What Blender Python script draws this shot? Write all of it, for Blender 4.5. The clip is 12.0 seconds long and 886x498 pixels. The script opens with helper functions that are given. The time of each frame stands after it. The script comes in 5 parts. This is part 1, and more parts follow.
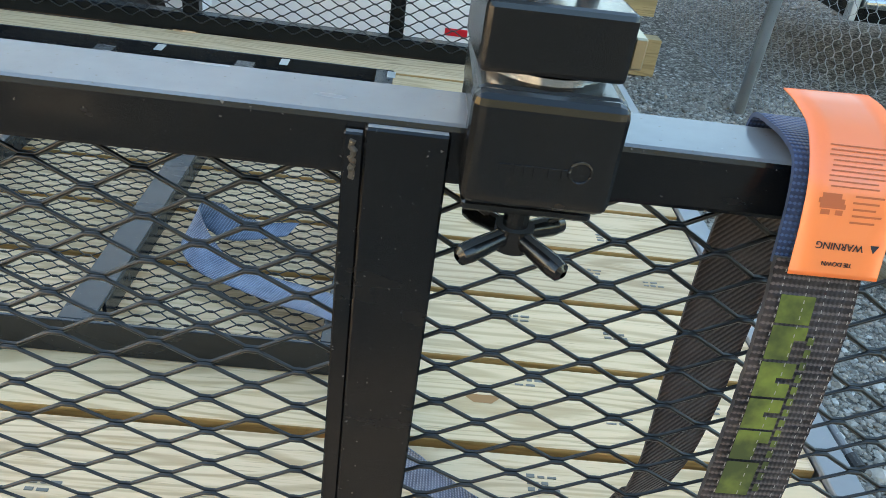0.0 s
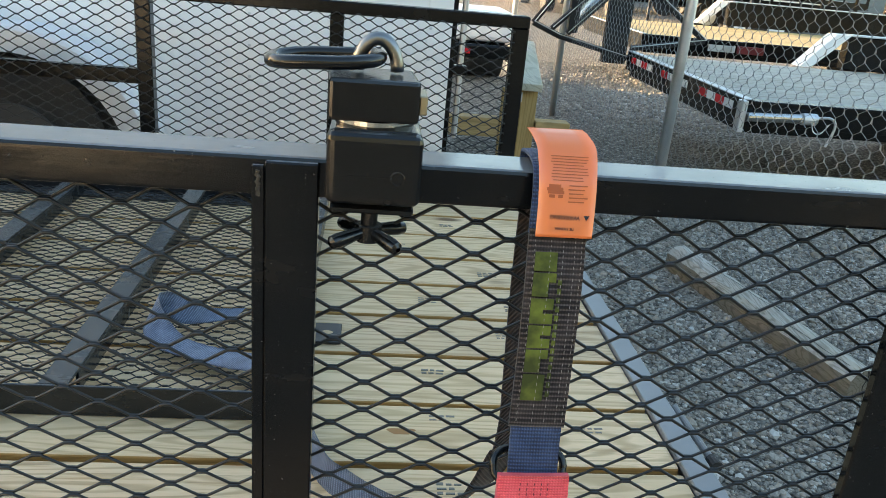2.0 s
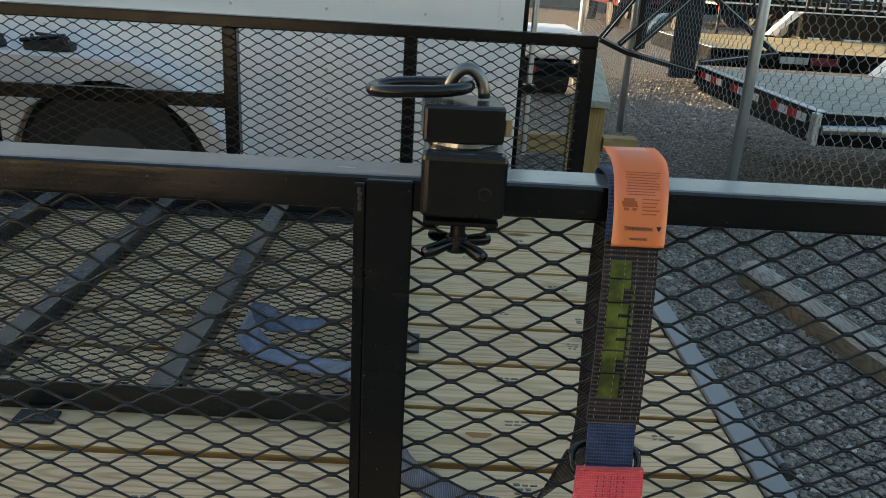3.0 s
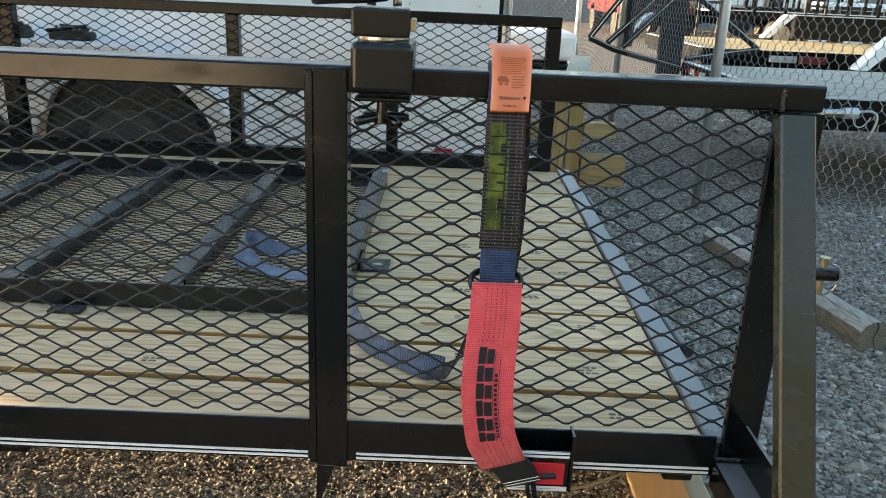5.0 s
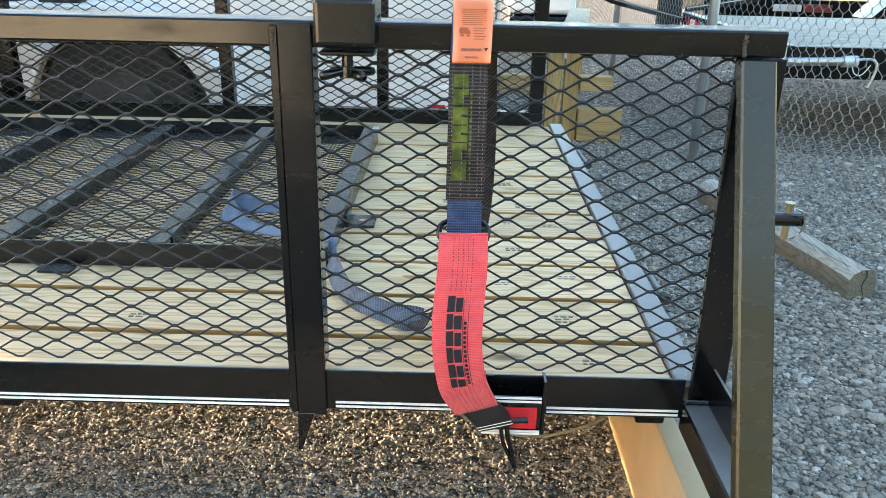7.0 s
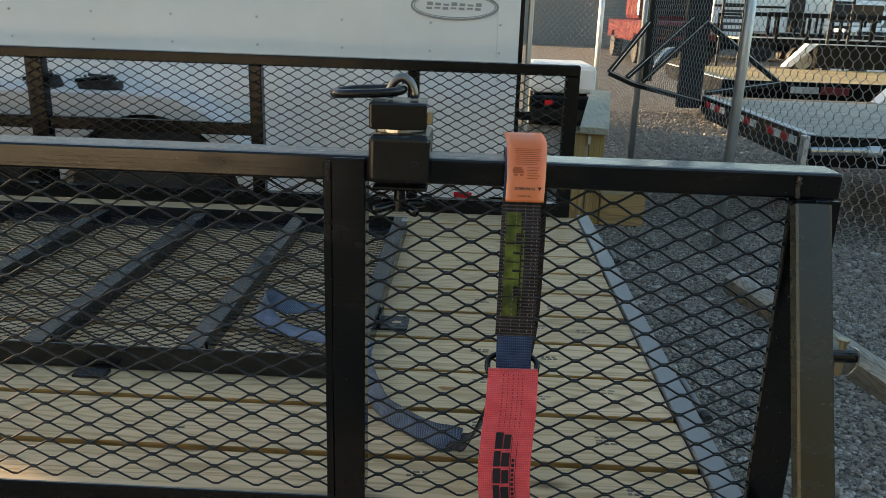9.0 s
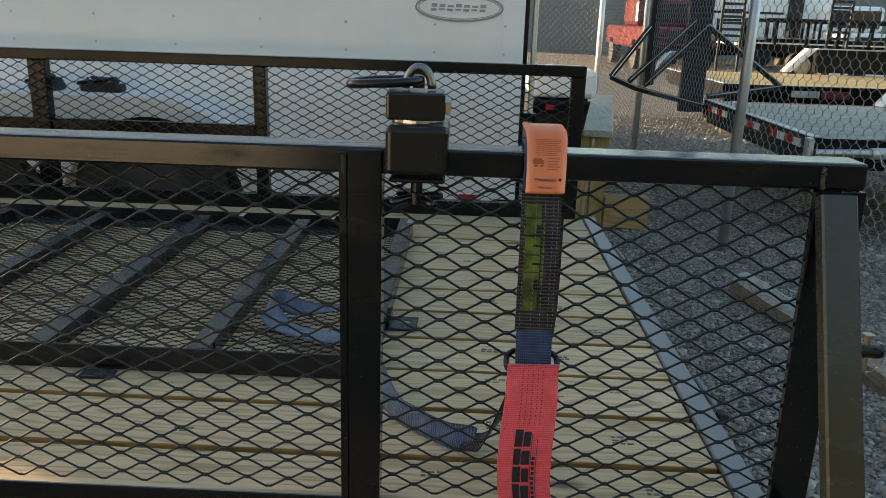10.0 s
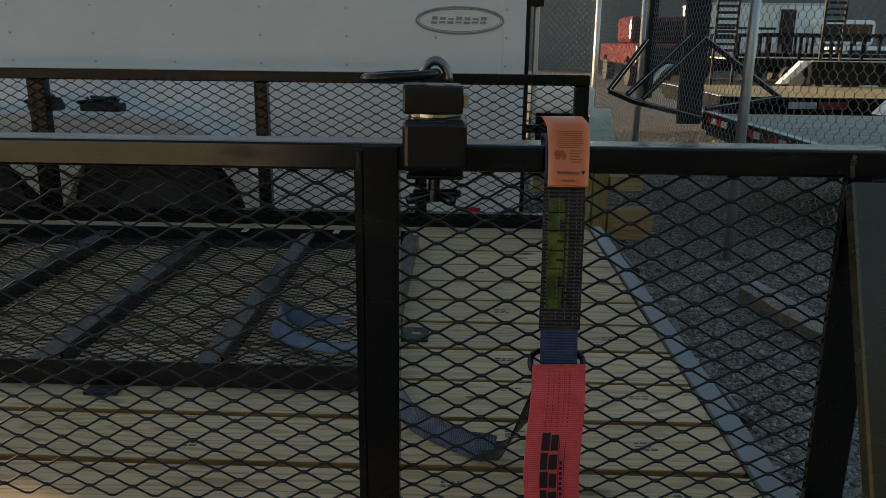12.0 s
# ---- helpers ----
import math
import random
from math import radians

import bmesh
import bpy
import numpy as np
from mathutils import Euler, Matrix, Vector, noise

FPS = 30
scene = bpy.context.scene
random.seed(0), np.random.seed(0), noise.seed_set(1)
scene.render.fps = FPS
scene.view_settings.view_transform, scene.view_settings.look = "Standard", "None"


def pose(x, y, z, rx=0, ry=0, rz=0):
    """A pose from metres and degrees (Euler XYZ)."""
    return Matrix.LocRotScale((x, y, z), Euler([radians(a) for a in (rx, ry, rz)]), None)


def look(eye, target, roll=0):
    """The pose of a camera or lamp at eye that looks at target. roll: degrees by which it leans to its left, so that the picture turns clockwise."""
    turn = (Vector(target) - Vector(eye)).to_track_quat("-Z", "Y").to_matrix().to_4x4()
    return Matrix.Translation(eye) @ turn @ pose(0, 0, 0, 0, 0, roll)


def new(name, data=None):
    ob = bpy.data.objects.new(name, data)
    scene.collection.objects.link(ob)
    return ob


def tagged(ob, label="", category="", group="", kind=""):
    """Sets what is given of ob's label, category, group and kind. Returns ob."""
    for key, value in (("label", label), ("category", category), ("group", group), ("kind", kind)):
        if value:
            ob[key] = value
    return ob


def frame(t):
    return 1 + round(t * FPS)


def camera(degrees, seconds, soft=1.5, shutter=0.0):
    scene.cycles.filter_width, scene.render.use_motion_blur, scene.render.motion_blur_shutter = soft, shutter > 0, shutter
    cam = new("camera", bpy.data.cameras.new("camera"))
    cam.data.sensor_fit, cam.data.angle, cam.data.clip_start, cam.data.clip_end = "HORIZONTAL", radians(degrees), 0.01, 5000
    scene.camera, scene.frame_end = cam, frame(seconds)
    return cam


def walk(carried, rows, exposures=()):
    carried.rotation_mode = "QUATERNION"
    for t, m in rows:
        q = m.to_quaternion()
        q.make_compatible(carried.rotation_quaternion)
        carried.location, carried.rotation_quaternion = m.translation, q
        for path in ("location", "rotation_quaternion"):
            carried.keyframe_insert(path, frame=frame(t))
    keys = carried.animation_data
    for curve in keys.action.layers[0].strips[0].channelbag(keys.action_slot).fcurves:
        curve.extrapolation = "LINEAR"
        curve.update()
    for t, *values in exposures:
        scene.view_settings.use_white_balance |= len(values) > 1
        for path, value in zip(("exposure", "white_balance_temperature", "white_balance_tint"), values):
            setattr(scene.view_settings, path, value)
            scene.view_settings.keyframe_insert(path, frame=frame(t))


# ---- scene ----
cam = camera(59.4, 12.0, soft=0.3, shutter=0.0)
PATH = [
    (0, (0.032, -0.411, 1.167), (0.170, 1.296, 0.134), 8.3),
    (0.5, (0.014, -0.446, 1.179), (0.146, 1.281, 0.181), 7.3),
    (1, (0.045, -0.530, 1.188), (0.284, 1.220, 0.251), 7.0),
    (1.5, (0.103, -0.62, 1.179), (0.346, 1.199, 0.383), 6.7),
    (2, (0.102, -0.694, 1.184), (0.311, 1.164, 0.473), 5.3),
    (2.5, (0.085, -0.732, 1.198), (0.191, 1.143, 0.509), 4.2),
    (2.7, (0.081, -0.742, 1.201), (0.153, 1.134, 0.512), 3.9),
    (4.3, (0.071, -0.965, 1.189), (0.070, 0.937, 0.572), 2.7),
    (4.5, (0.109, -1.009, 1.171), (0.115, 0.893, 0.554), 2.8),
    (5, (0.201, -1.097, 1.112), (0.204, 0.796, 0.466), 2.5),
    (5.5, (0.253, -1.138, 1.062), (0.252, 0.737, 0.368), 2.4),
    (6, (0.277, -1.146, 1.039), (0.276, 0.714, 0.303), 2.1),
    (6.5, (0.284, -1.14, 1.043), (0.28, 0.718, 0.303), 1.6),
    (7, (0.26, -1.122, 1.111), (0.245, 0.734, 0.366), 1.3),
    (7.5, (0.22, -1.103, 1.23), (0.169, 0.797, 0.605), 1.8),
    (7.7, (0.212, -1.103, 1.229), (0.16, 0.804, 0.626), 1.8),
    (9.3, (0.199, -1.077, 1.195), (0.145, 0.834, 0.609), 2.0),
    (9.5, (0.193, -1.075, 1.191), (0.141, 0.839, 0.61), 2.1),
    (10, (0.177, -1.067, 1.176), (0.126, 0.848, 0.602), 1.8),
    (10.5, (0.164, -1.06, 1.158), (0.112, 0.864, 0.612), 1.6),
    (11, (0.148, -1.054, 1.142), (0.102, 0.876, 0.62), 1.5),
    (11.5, (0.148, -1.046, 1.14), (0.103, 0.884, 0.618), 1.3),
    (12, (0.147, -1.044, 1.136), (0.1, 0.886, 0.614), 0.7),
]
EXPOSURE = [(t, e, k, 10) for t, e, k in ((0, 3.6, 5800), (0.5, 3.4, 5850), (1.5, 3.4, 5900), (2.0, 3.1, 6000), (2.5, 2.55, 6050), (4.5, 1.9, 6150), (5.0, 2.85, 5950), (5.5, 3.3, 5850),
                                           (6.5, 3.7, 5800), (7.0, 3.65, 5800), (7.5, 2.7, 5850), (9.5, 2.1, 6050), (10.0, 2.1, 6050), (10.5, 1.65, 6050), (11.0, 1.1, 6050), (12, 1.05, 6050))]
walk(cam, [(t, look(eye, target, roll)) for t, eye, target, roll in PATH], EXPOSURE)

# ---- world and sun ----
SUN_EL, SUN_AZ = 4.2, -62.0          # degrees; azimuth from +y towards +x
world = bpy.data.worlds.new("sky")
scene.world = world
world.use_nodes = True
wt = world.node_tree
sky = wt.nodes.new("ShaderNodeTexSky")
sky.sky_type, sky.sun_disc = "NISHITA", False
sky.sun_elevation, sky.sun_rotation = radians(SUN_EL), radians(SUN_AZ)
sky.air_density, sky.dust_density, sky.ozone_density = 1.0, 1.5, 1.0
wt.links.new(sky.outputs[0], wt.nodes["Background"].inputs[0])
wt.nodes["Background"].inputs[1].default_value = 0.15
sun = new("sun", bpy.data.lights.new("sun", "SUN"))
sun.data.energy, sun.data.angle, sun.data.color = 5.0, radians(0.6), (1.0, 0.69, 0.37)
_a, _e = radians(SUN_AZ), radians(SUN_EL)
sun.matrix_world = look((math.sin(_a) * math.cos(_e) * 30, math.cos(_a) * math.cos(_e) * 30, math.sin(_e) * 30), (0, 0, 0))

GROUND = 0.03
DECK = 0.425


# ---- materials ----
def material(name, colour, rough=0.5, metal=0.0, spec=0.5):
    m = bpy.data.materials.new(name)
    m.use_nodes = True
    b = m.node_tree.nodes["Principled BSDF"]
    b.inputs["Base Color"].default_value = (*colour, 1)
    b.inputs["Roughness"].default_value = rough
    b.inputs["Metallic"].default_value = metal
    b.inputs["Specular IOR Level"].default_value = spec
    return m, m.node_tree, b


def nodes_noise(t, scale, detail=4.0, stretch=(1, 1, 1), rough=0.55, shift=None):
    co = t.nodes.new("ShaderNodeTexCoord")
    mp = t.nodes.new("ShaderNodeMapping")
    mp.inputs["Scale"].default_value = stretch
    t.links.new(co.outputs["Object"], mp.inputs[0])
    if shift:
        t.links.new(shift, mp.inputs["Location"])
    n = t.nodes.new("ShaderNodeTexNoise")
    n.inputs["Scale"].default_value, n.inputs["Detail"].default_value, n.inputs["Roughness"].default_value = scale, detail, rough
    t.links.new(mp.outputs[0], n.inputs[0])
    return n.outputs[0]


def ramp(t, fac, *stops):
    r = t.nodes.new("ShaderNodeValToRGB")
    e = r.color_ramp.elements
    while len(e) < len(stops):
        e.new(0.5)
    for el, (p, c) in zip(e, stops):
        el.position, el.color = p, (*c, 1) if len(c) == 3 else c
    t.links.new(fac, r.inputs[0])
    return r.outputs[0]


def mix(t, fac, a, b, mode="MIX"):
    n = t.nodes.new("ShaderNodeMix")
    n.data_type, n.blend_type = "RGBA", mode
    for sock, v in ((n.inputs[0], fac), (n.inputs[6], a), (n.inputs[7], b)):
        if isinstance(v, (int, float)):
            sock.default_value = v
        elif isinstance(v, tuple):
            sock.default_value = (*v, 1)
        else:
            t.links.new(v, sock)
    return n.outputs[2]


def bump(t, b, height, strength, dist):
    n = t.nodes.new("ShaderNodeBump")
    n.inputs["Strength"].default_value, n.inputs["Distance"].default_value = strength, dist
    t.links.new(height, n.inputs["Height"])
    t.links.new(n.outputs[0], b.inputs["Normal"])


def paint(name, colour, rough, wear=(0.25, 0.16, 0.09), amount=0.72, dist=0.0004, dust=0.35, streak=0.0, sky_sheen=0.0):
    """Paint over steel, with dust, a few scuffs, an uneven gloss and sky sheen painted on top faces."""
    m, t, b = material(name, colour, rough)
    big = nodes_noise(t, 6, 5)
    fine = nodes_noise(t, 240, 3)
    dust_and_sheen = mix(t, ramp(t, big, (0.35, (0, 0, 0)), (0.8, (dust, dust, dust))), colour, tuple(min(1, c * 1.8 + 0.012) for c in colour))
    spots = ramp(t, fine, (amount, (0, 0, 0)), (amount + 0.03, (1, 1, 1)))
    # Upward faces go paler: sky reflection put into the base colour.
    if sky_sheen:
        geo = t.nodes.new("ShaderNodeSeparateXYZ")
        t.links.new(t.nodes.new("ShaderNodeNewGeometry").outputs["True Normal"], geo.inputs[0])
        up = ramp(t, geo.outputs[2], (0.75, (0, 0, 0)), (0.95, (sky_sheen,) * 3))
        top_sheen = mix(t, 1.0, up, ramp(t, nodes_noise(t, 9, 6), (0.3, (0.7, 0.7, 0.7)), (0.65, (1, 1, 1))), "MULTIPLY")
        dust_and_sheen = mix(t, top_sheen, dust_and_sheen, (0.34, 0.355, 0.375))
    t.links.new(mix(t, spots, dust_and_sheen, wear), b.inputs["Base Color"])
    gloss = ramp(t, big, (0.3, (rough * 0.75,) * 3), (0.75, (min(1, rough * 1.5),) * 3))
    if streak:
        smear = ramp(t, nodes_noise(t, 30, 5, (0.35, 1.0, 1.0)), (0.5, (0, 0, 0)), (0.72, (streak,) * 3))
        gloss = mix(t, smear, gloss, (0.45, 0.45, 0.45))
    t.links.new(gloss, b.inputs["Roughness"])
    relief = nodes_noise(t, 45, 5)
    if streak:
        drawn = t.nodes.new("ShaderNodeMath")
        drawn.operation = "MULTIPLY_ADD"
        drawn.inputs[1].default_value = 0.55
        t.links.new(nodes_noise(t, 160, 3, (0.03, 1.0, 1.0)), drawn.inputs[0])
        t.links.new(relief, drawn.inputs[2])
        relief = drawn.outputs[0]
    bump(t, b, relief, 0.3, dist)
    return m


def lumber(name, pale, dark, axis="x", scale=1.0, knots=True):
    """Sawn softwood with grain along one axis; every piece has its own stretch of it."""
    m, t, b = material(name, pale, 0.62, 0, 0.3)
    info = t.nodes.new("ShaderNodeObjectInfo")
    sh = t.nodes.new("ShaderNodeVectorMath")
    sh.operation = "MULTIPLY_ADD"
    sh.inputs[1].default_value, sh.inputs[2].default_value = (17, 23, 9), (0, 0, 0)
    t.links.new(info.outputs["Random"], sh.inputs[0])
    st = {"x": (1.2, 22, 22), "y": (22, 1.2, 22), "z": (22, 22, 1.2)}[axis]
    grain = nodes_noise(t, 5 * scale, 6, st, 0.62, sh.outputs[0])
    st2 = {"x": (2, 60, 60), "y": (60, 2, 60), "z": (60, 60, 2)}[axis]
    fine = nodes_noise(t, 4 * scale, 4, st2, 0.6, sh.outputs[0])
    blot = nodes_noise(t, 1.6, 3, (1, 1, 1), 0.5, sh.outputs[0])
    # growth rings cut lengthwise: contour lines of a long smooth field
    st3 = {"x": (0.55, 6.5, 6.5), "y": (6.5, 0.55, 6.5), "z": (6.5, 6.5, 0.55)}[axis]
    field = nodes_noise(t, 1.5 * scale, 1.5, st3, 0.4, sh.outputs[0])
    fm = t.nodes.new("ShaderNodeMath")
    fm.operation = "MULTIPLY"
    fm.inputs[1].default_value = 95.0
    t.links.new(field, fm.inputs[0])
    fs = t.nodes.new("ShaderNodeMath")
    fs.operation = "SINE"
    t.links.new(fm.outputs[0], fs.inputs[0])
    c = ramp(t, grain, (0.3, dark), (0.48, pale), (0.7, tuple(min(1, v * 1.08) for v in pale)))
    c = mix(t, ramp(t, fs.outputs[0], (0.3, (0, 0, 0)), (0.95, (0.6, 0.6, 0.6))), c, tuple(0.75 * v for v in dark))
    c = mix(t, ramp(t, fine, (0.6, (0, 0, 0)), (0.72, (0.75, 0.75, 0.75))), c, tuple(v * 0.5 for v in dark))
    c = mix(t, ramp(t, blot, (0.35, (0.35, 0.35, 0.35)), (0.65, (0, 0, 0))), c, (pale[0] * 0.74, pale[1] * 0.76, pale[2] * 0.62))
    if knots:
        co = t.nodes.new("ShaderNodeTexCoord")
        mp = t.nodes.new("ShaderNodeMapping")
        mp.inputs["Scale"].default_value = {"x": (2.2, 5.5, 1), "y": (5.5, 2.2, 1), "z": (5.5, 5.5, 2.2)}[axis]
        t.links.new(co.outputs["Object"], mp.inputs[0])
        t.links.new(sh.outputs[0], mp.inputs["Location"])
        v = t.nodes.new("ShaderNodeTexVoronoi")
        v.inputs["Scale"].default_value, v.voronoi_dimensions = 1.0, "3D"
        t.links.new(mp.outputs[0], v.inputs[0])
        c = mix(t, ramp(t, v.outputs["Distance"], (0.055, (0.95, 0.95, 0.95)), (0.12, (0.0, 0.0, 0.0))), c, (0.10, 0.055, 0.02))
    tint = t.nodes.new("ShaderNodeHueSaturation")
    mr = t.nodes.new("ShaderNodeMapRange")
    mr.inputs["To Min"].default_value, mr.inputs["To Max"].default_value = 0.86, 1.1
    t.links.new(info.outputs["Random"], mr.inputs[0])
    t.links.new(mr.outputs[0], tint.inputs["Value"])
    t.links.new(c, tint.inputs["Color"])
    t.links.new(tint.outputs[0], b.inputs["Base Color"])
    bump(t, b, fine, 0.35, 0.0012)
    return m


def webbing(name, colour, second, pitch=320.0, rough=0.8, cords=0.5, twill=0.0):
    """Woven strap: cross ribs and lengthwise cords, laid out along the strap's own UV."""
    m, t, b = material(name, colour, rough, 0, 0.25)
    uv = t.nodes.new("ShaderNodeUVMap")
    sep = t.nodes.new("ShaderNodeSeparateXYZ")
    t.links.new(uv.outputs[0], sep.inputs[0])

    def wave(sock, freq):
        a = t.nodes.new("ShaderNodeMath")
        a.operation = "MULTIPLY"
        a.inputs[1].default_value = freq
        t.links.new(sock, a.inputs[0])
        c = t.nodes.new("ShaderNodeMath")
        c.operation = "SINE"
        t.links.new(a.outputs[0], c.inputs[0])
        return c.outputs[0]
    across, along = wave(sep.outputs[0], 2200.0), wave(sep.outputs[1], pitch * 3.2)
    if twill:
        slant = t.nodes.new("ShaderNodeMath")
        slant.operation = "MULTIPLY_ADD"
        slant.inputs[1].default_value = twill
        t.links.new(sep.outputs[0], slant.inputs[0])
        t.links.new(sep.outputs[1], slant.inputs[2])
        along = wave(slant.outputs[0], pitch * 3.2)
    su = t.nodes.new("ShaderNodeMath")
    su.operation = "MULTIPLY_ADD"
    su.inputs[1].default_value = cords
    t.links.new(across, su.inputs[0])
    t.links.new(along, su.inputs[2])
    n = nodes_noise(t, 40, 4)
    c = mix(t, ramp(t, su.outputs[0], (0.2, (0, 0, 0)), (0.9, (1, 1, 1))), second, colour)
    c = mix(t, ramp(t, n, (0.4, (0.0, 0, 0)), (0.7, (0.3, 0.3, 0.3))), c, tuple(min(1, v * 1.5 + 0.01) for v in colour))
    t.links.new(c, b.inputs["Base Color"])
    b.inputs["Sheen Weight"].default_value = 0.15
    bump(t, b, su.outputs[0], 0.5, 0.0008)
    return m


def stone_mat(name, per_island):
    m, t, b = material(name, (0.3, 0.28, 0.25), 0.85, 0, 0.3)
    if per_island:
        g = t.nodes.new("ShaderNodeNewGeometry").outputs["Random Per Island"]
        c = ramp(t, g, (0.0, (0.07, 0.064, 0.056)), (0.35, (0.23, 0.20, 0.155)), (0.75, (0.36, 0.32, 0.26)), (0.94, (0.46, 0.43, 0.37)), (1.0, (0.68, 0.66, 0.61)))
        n = nodes_noise(t, 120, 3)
        t.links.new(mix(t, 0.35, c, ramp(t, n, (0.3, (0.1, 0.095, 0.09)), (0.7, (0.42, 0.4, 0.37)))), b.inputs["Base Color"])
        bump(t, b, n, 0.4, 0.001)
        return m
    co = t.nodes.new("ShaderNodeTexCoord")
    v = t.nodes.new("ShaderNodeTexVoronoi")
    v.inputs["Scale"].default_value = 62
    t.links.new(co.outputs["Object"], v.inputs[0])
    v2 = t.nodes.new("ShaderNodeTexVoronoi")
    v2.inputs["Scale"].default_value = 135
    t.links.new(co.outputs["Object"], v2.inputs[0])
    bw = t.nodes.new("ShaderNodeSeparateColor")
    t.links.new(v.outputs["Color"], bw.inputs[0])
    c = ramp(t, bw.outputs[0], (0, (0.07, 0.064, 0.056)), (0.5, (0.25, 0.225, 0.19)), (0.9, (0.46, 0.43, 0.37)), (1, (0.66, 0.63, 0.58)))
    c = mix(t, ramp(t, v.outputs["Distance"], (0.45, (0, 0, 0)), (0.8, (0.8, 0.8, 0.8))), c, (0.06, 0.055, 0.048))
    c = mix(t, ramp(t, nodes_noise(t, 1.1, 5), (0.45, (0, 0, 0)), (0.75, (0.35, 0.35, 0.35))), c, (0.26, 0.24, 0.205))
    t.links.new(c, b.inputs["Base Color"])
    h = t.nodes.new("ShaderNodeMath")
    h.operation = "ADD"
    t.links.new(v.outputs["Distance"], h.inputs[0])
    t.links.new(v2.outputs["Distance"], h.inputs[1])
    inv = t.nodes.new("ShaderNodeMath")
    inv.operation = "MULTIPLY"
    inv.inputs[1].default_value = -1
    t.links.new(h.outputs[0], inv.inputs[0])
    bump(t, b, inv.outputs[0], 0.9, 0.012)
    return m


# The pale wear flecks also stand in for glints on the glossy rails.
BLACK = paint("black_gloss_paint", (0.003, 0.0035, 0.0042), 0.14, wear=(0.13, 0.12, 0.11), amount=0.684, dist=0.0005, dust=0.12, streak=0.5, sky_sheen=0.56)
BLACK.node_tree.nodes["Principled BSDF"].inputs["Specular IOR Level"].default_value = 0.42
FARBLACK = paint("black_gloss_paint_far", (0.0035, 0.004, 0.0045), 0.2, amount=0.76, dust=0.15, sky_sheen=0.2)
FARBLACK.node_tree.nodes["Principled BSDF"].inputs["Specular IOR Level"].default_value = 0.3
OLIVE = paint("dull_black_paint", (0.026, 0.024, 0.012), 0.22, wear=(0.10, 0.06, 0.03), amount=0.7, dust=0.3, streak=0.6)
RAMPSTEEL = paint("ramp_paint", (0.008, 0.009, 0.011), 0.2, wear=(0.16, 0.15, 0.14), amount=0.71, dust=0.25, streak=0.5, sky_sheen=0.14)
# Grey base colour holds the sky that the black sill reflects.
SILL = paint("sill_sky_grey", (0.19, 0.195, 0.20), 0.34, wear=(0.25, 0.24, 0.22), amount=0.68, dust=0.4, streak=0.4)
POWDER = paint("powder_coat", (0.004, 0.0045, 0.005), 0.2, wear=(0.05, 0.05, 0.05), amount=0.76, dist=0.0004, dust=0.1, sky_sheen=0.12)
STRAND = paint("strand_paint", (0.004, 0.0045, 0.005), 0.34, wear=(0.06, 0.055, 0.05), amount=0.72, dist=0.0003, dust=0.2)
STRAND.node_tree.nodes["Principled BSDF"].inputs["Specular IOR Level"].default_value = 0.6
RUST = paint("rust_weld", (0.045, 0.036, 0.026), 0.6, wear=(0.24, 0.19, 0.12), amount=0.62)
DECKWOOD = lumber("treated_pine", (0.64, 0.48, 0.30), (0.43, 0.29, 0.145))
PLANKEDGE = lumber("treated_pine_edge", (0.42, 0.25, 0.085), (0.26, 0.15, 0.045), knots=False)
STAIN = material("resin_stain", (0.30, 0.15, 0.045), 0.6)[0]
TIMBER_Y = paint("dusty_timber", (0.42, 0.325, 0.205), 0.8, wear=(0.3, 0.22, 0.13), amount=0.68, dist=0.001, dust=0.5)
TIMBER_Z = lumber("sawn_post", (0.52, 0.36, 0.15), (0.36, 0.23, 0.09), "z", knots=False)
TIMBER_X = lumber("sawn_block", (0.50, 0.36, 0.17), (0.34, 0.23, 0.1), "x", knots=False)
PALEPLANK = lumber("pale_plank", (0.56, 0.53, 0.42), (0.42, 0.38, 0.28), "y", knots=False)
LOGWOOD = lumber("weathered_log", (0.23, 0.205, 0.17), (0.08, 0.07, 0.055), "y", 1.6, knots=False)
# Paler copy of the log wood, with sky light painted into its colour.
LOGTOP = lumber("skylit_log_top", (0.50, 0.475, 0.43), (0.20, 0.18, 0.155), "y", 1.6, knots=False)
GREYDECK = lumber("grey_deck", (0.45, 0.435, 0.38), (0.24, 0.23, 0.195), "x", knots=False)
GOLDDECK = lumber("new_deck", (0.62, 0.45, 0.2), (0.45, 0.3, 0.12), "x", knots=False)
GRAVEL = stone_mat("gravel_bed", False)
PEBBLE = stone_mat("gravel_stones", True)
CHROME = material("bright_steel", (0.55, 0.55, 0.53), 0.22, 1.0)[0]
GALV = paint("galvanised_steel", (0.55, 0.57, 0.58), 0.4, wear=(0.25, 0.26, 0.27), amount=0.66)
GALV.node_tree.nodes["Principled BSDF"].inputs["Metallic"].default_value = 0.75
DULLSTEEL = paint("dull_steel", (0.16, 0.165, 0.17), 0.45, wear=(0.3, 0.3, 0.3), amount=0.66)
WORNSTEEL = material("worn_steel", (0.22, 0.22, 0.215), 0.3, 1.0)[0]
DULLBLACK = paint("matt_black_paint", (0.006, 0.006, 0.007), 0.6, wear=(0.08, 0.07, 0.06), amount=0.7)
BRASS = material("yellow_zinc", (0.42, 0.37, 0.25), 0.35, 1.0)[0]
FENCEWIRE = paint("zinc_wire", (0.22, 0.225, 0.225), 0.42, wear=(0.3, 0.3, 0.3), amount=0.7)
DARKRIM = paint("dark_rim", (0.05, 0.052, 0.055), 0.35)
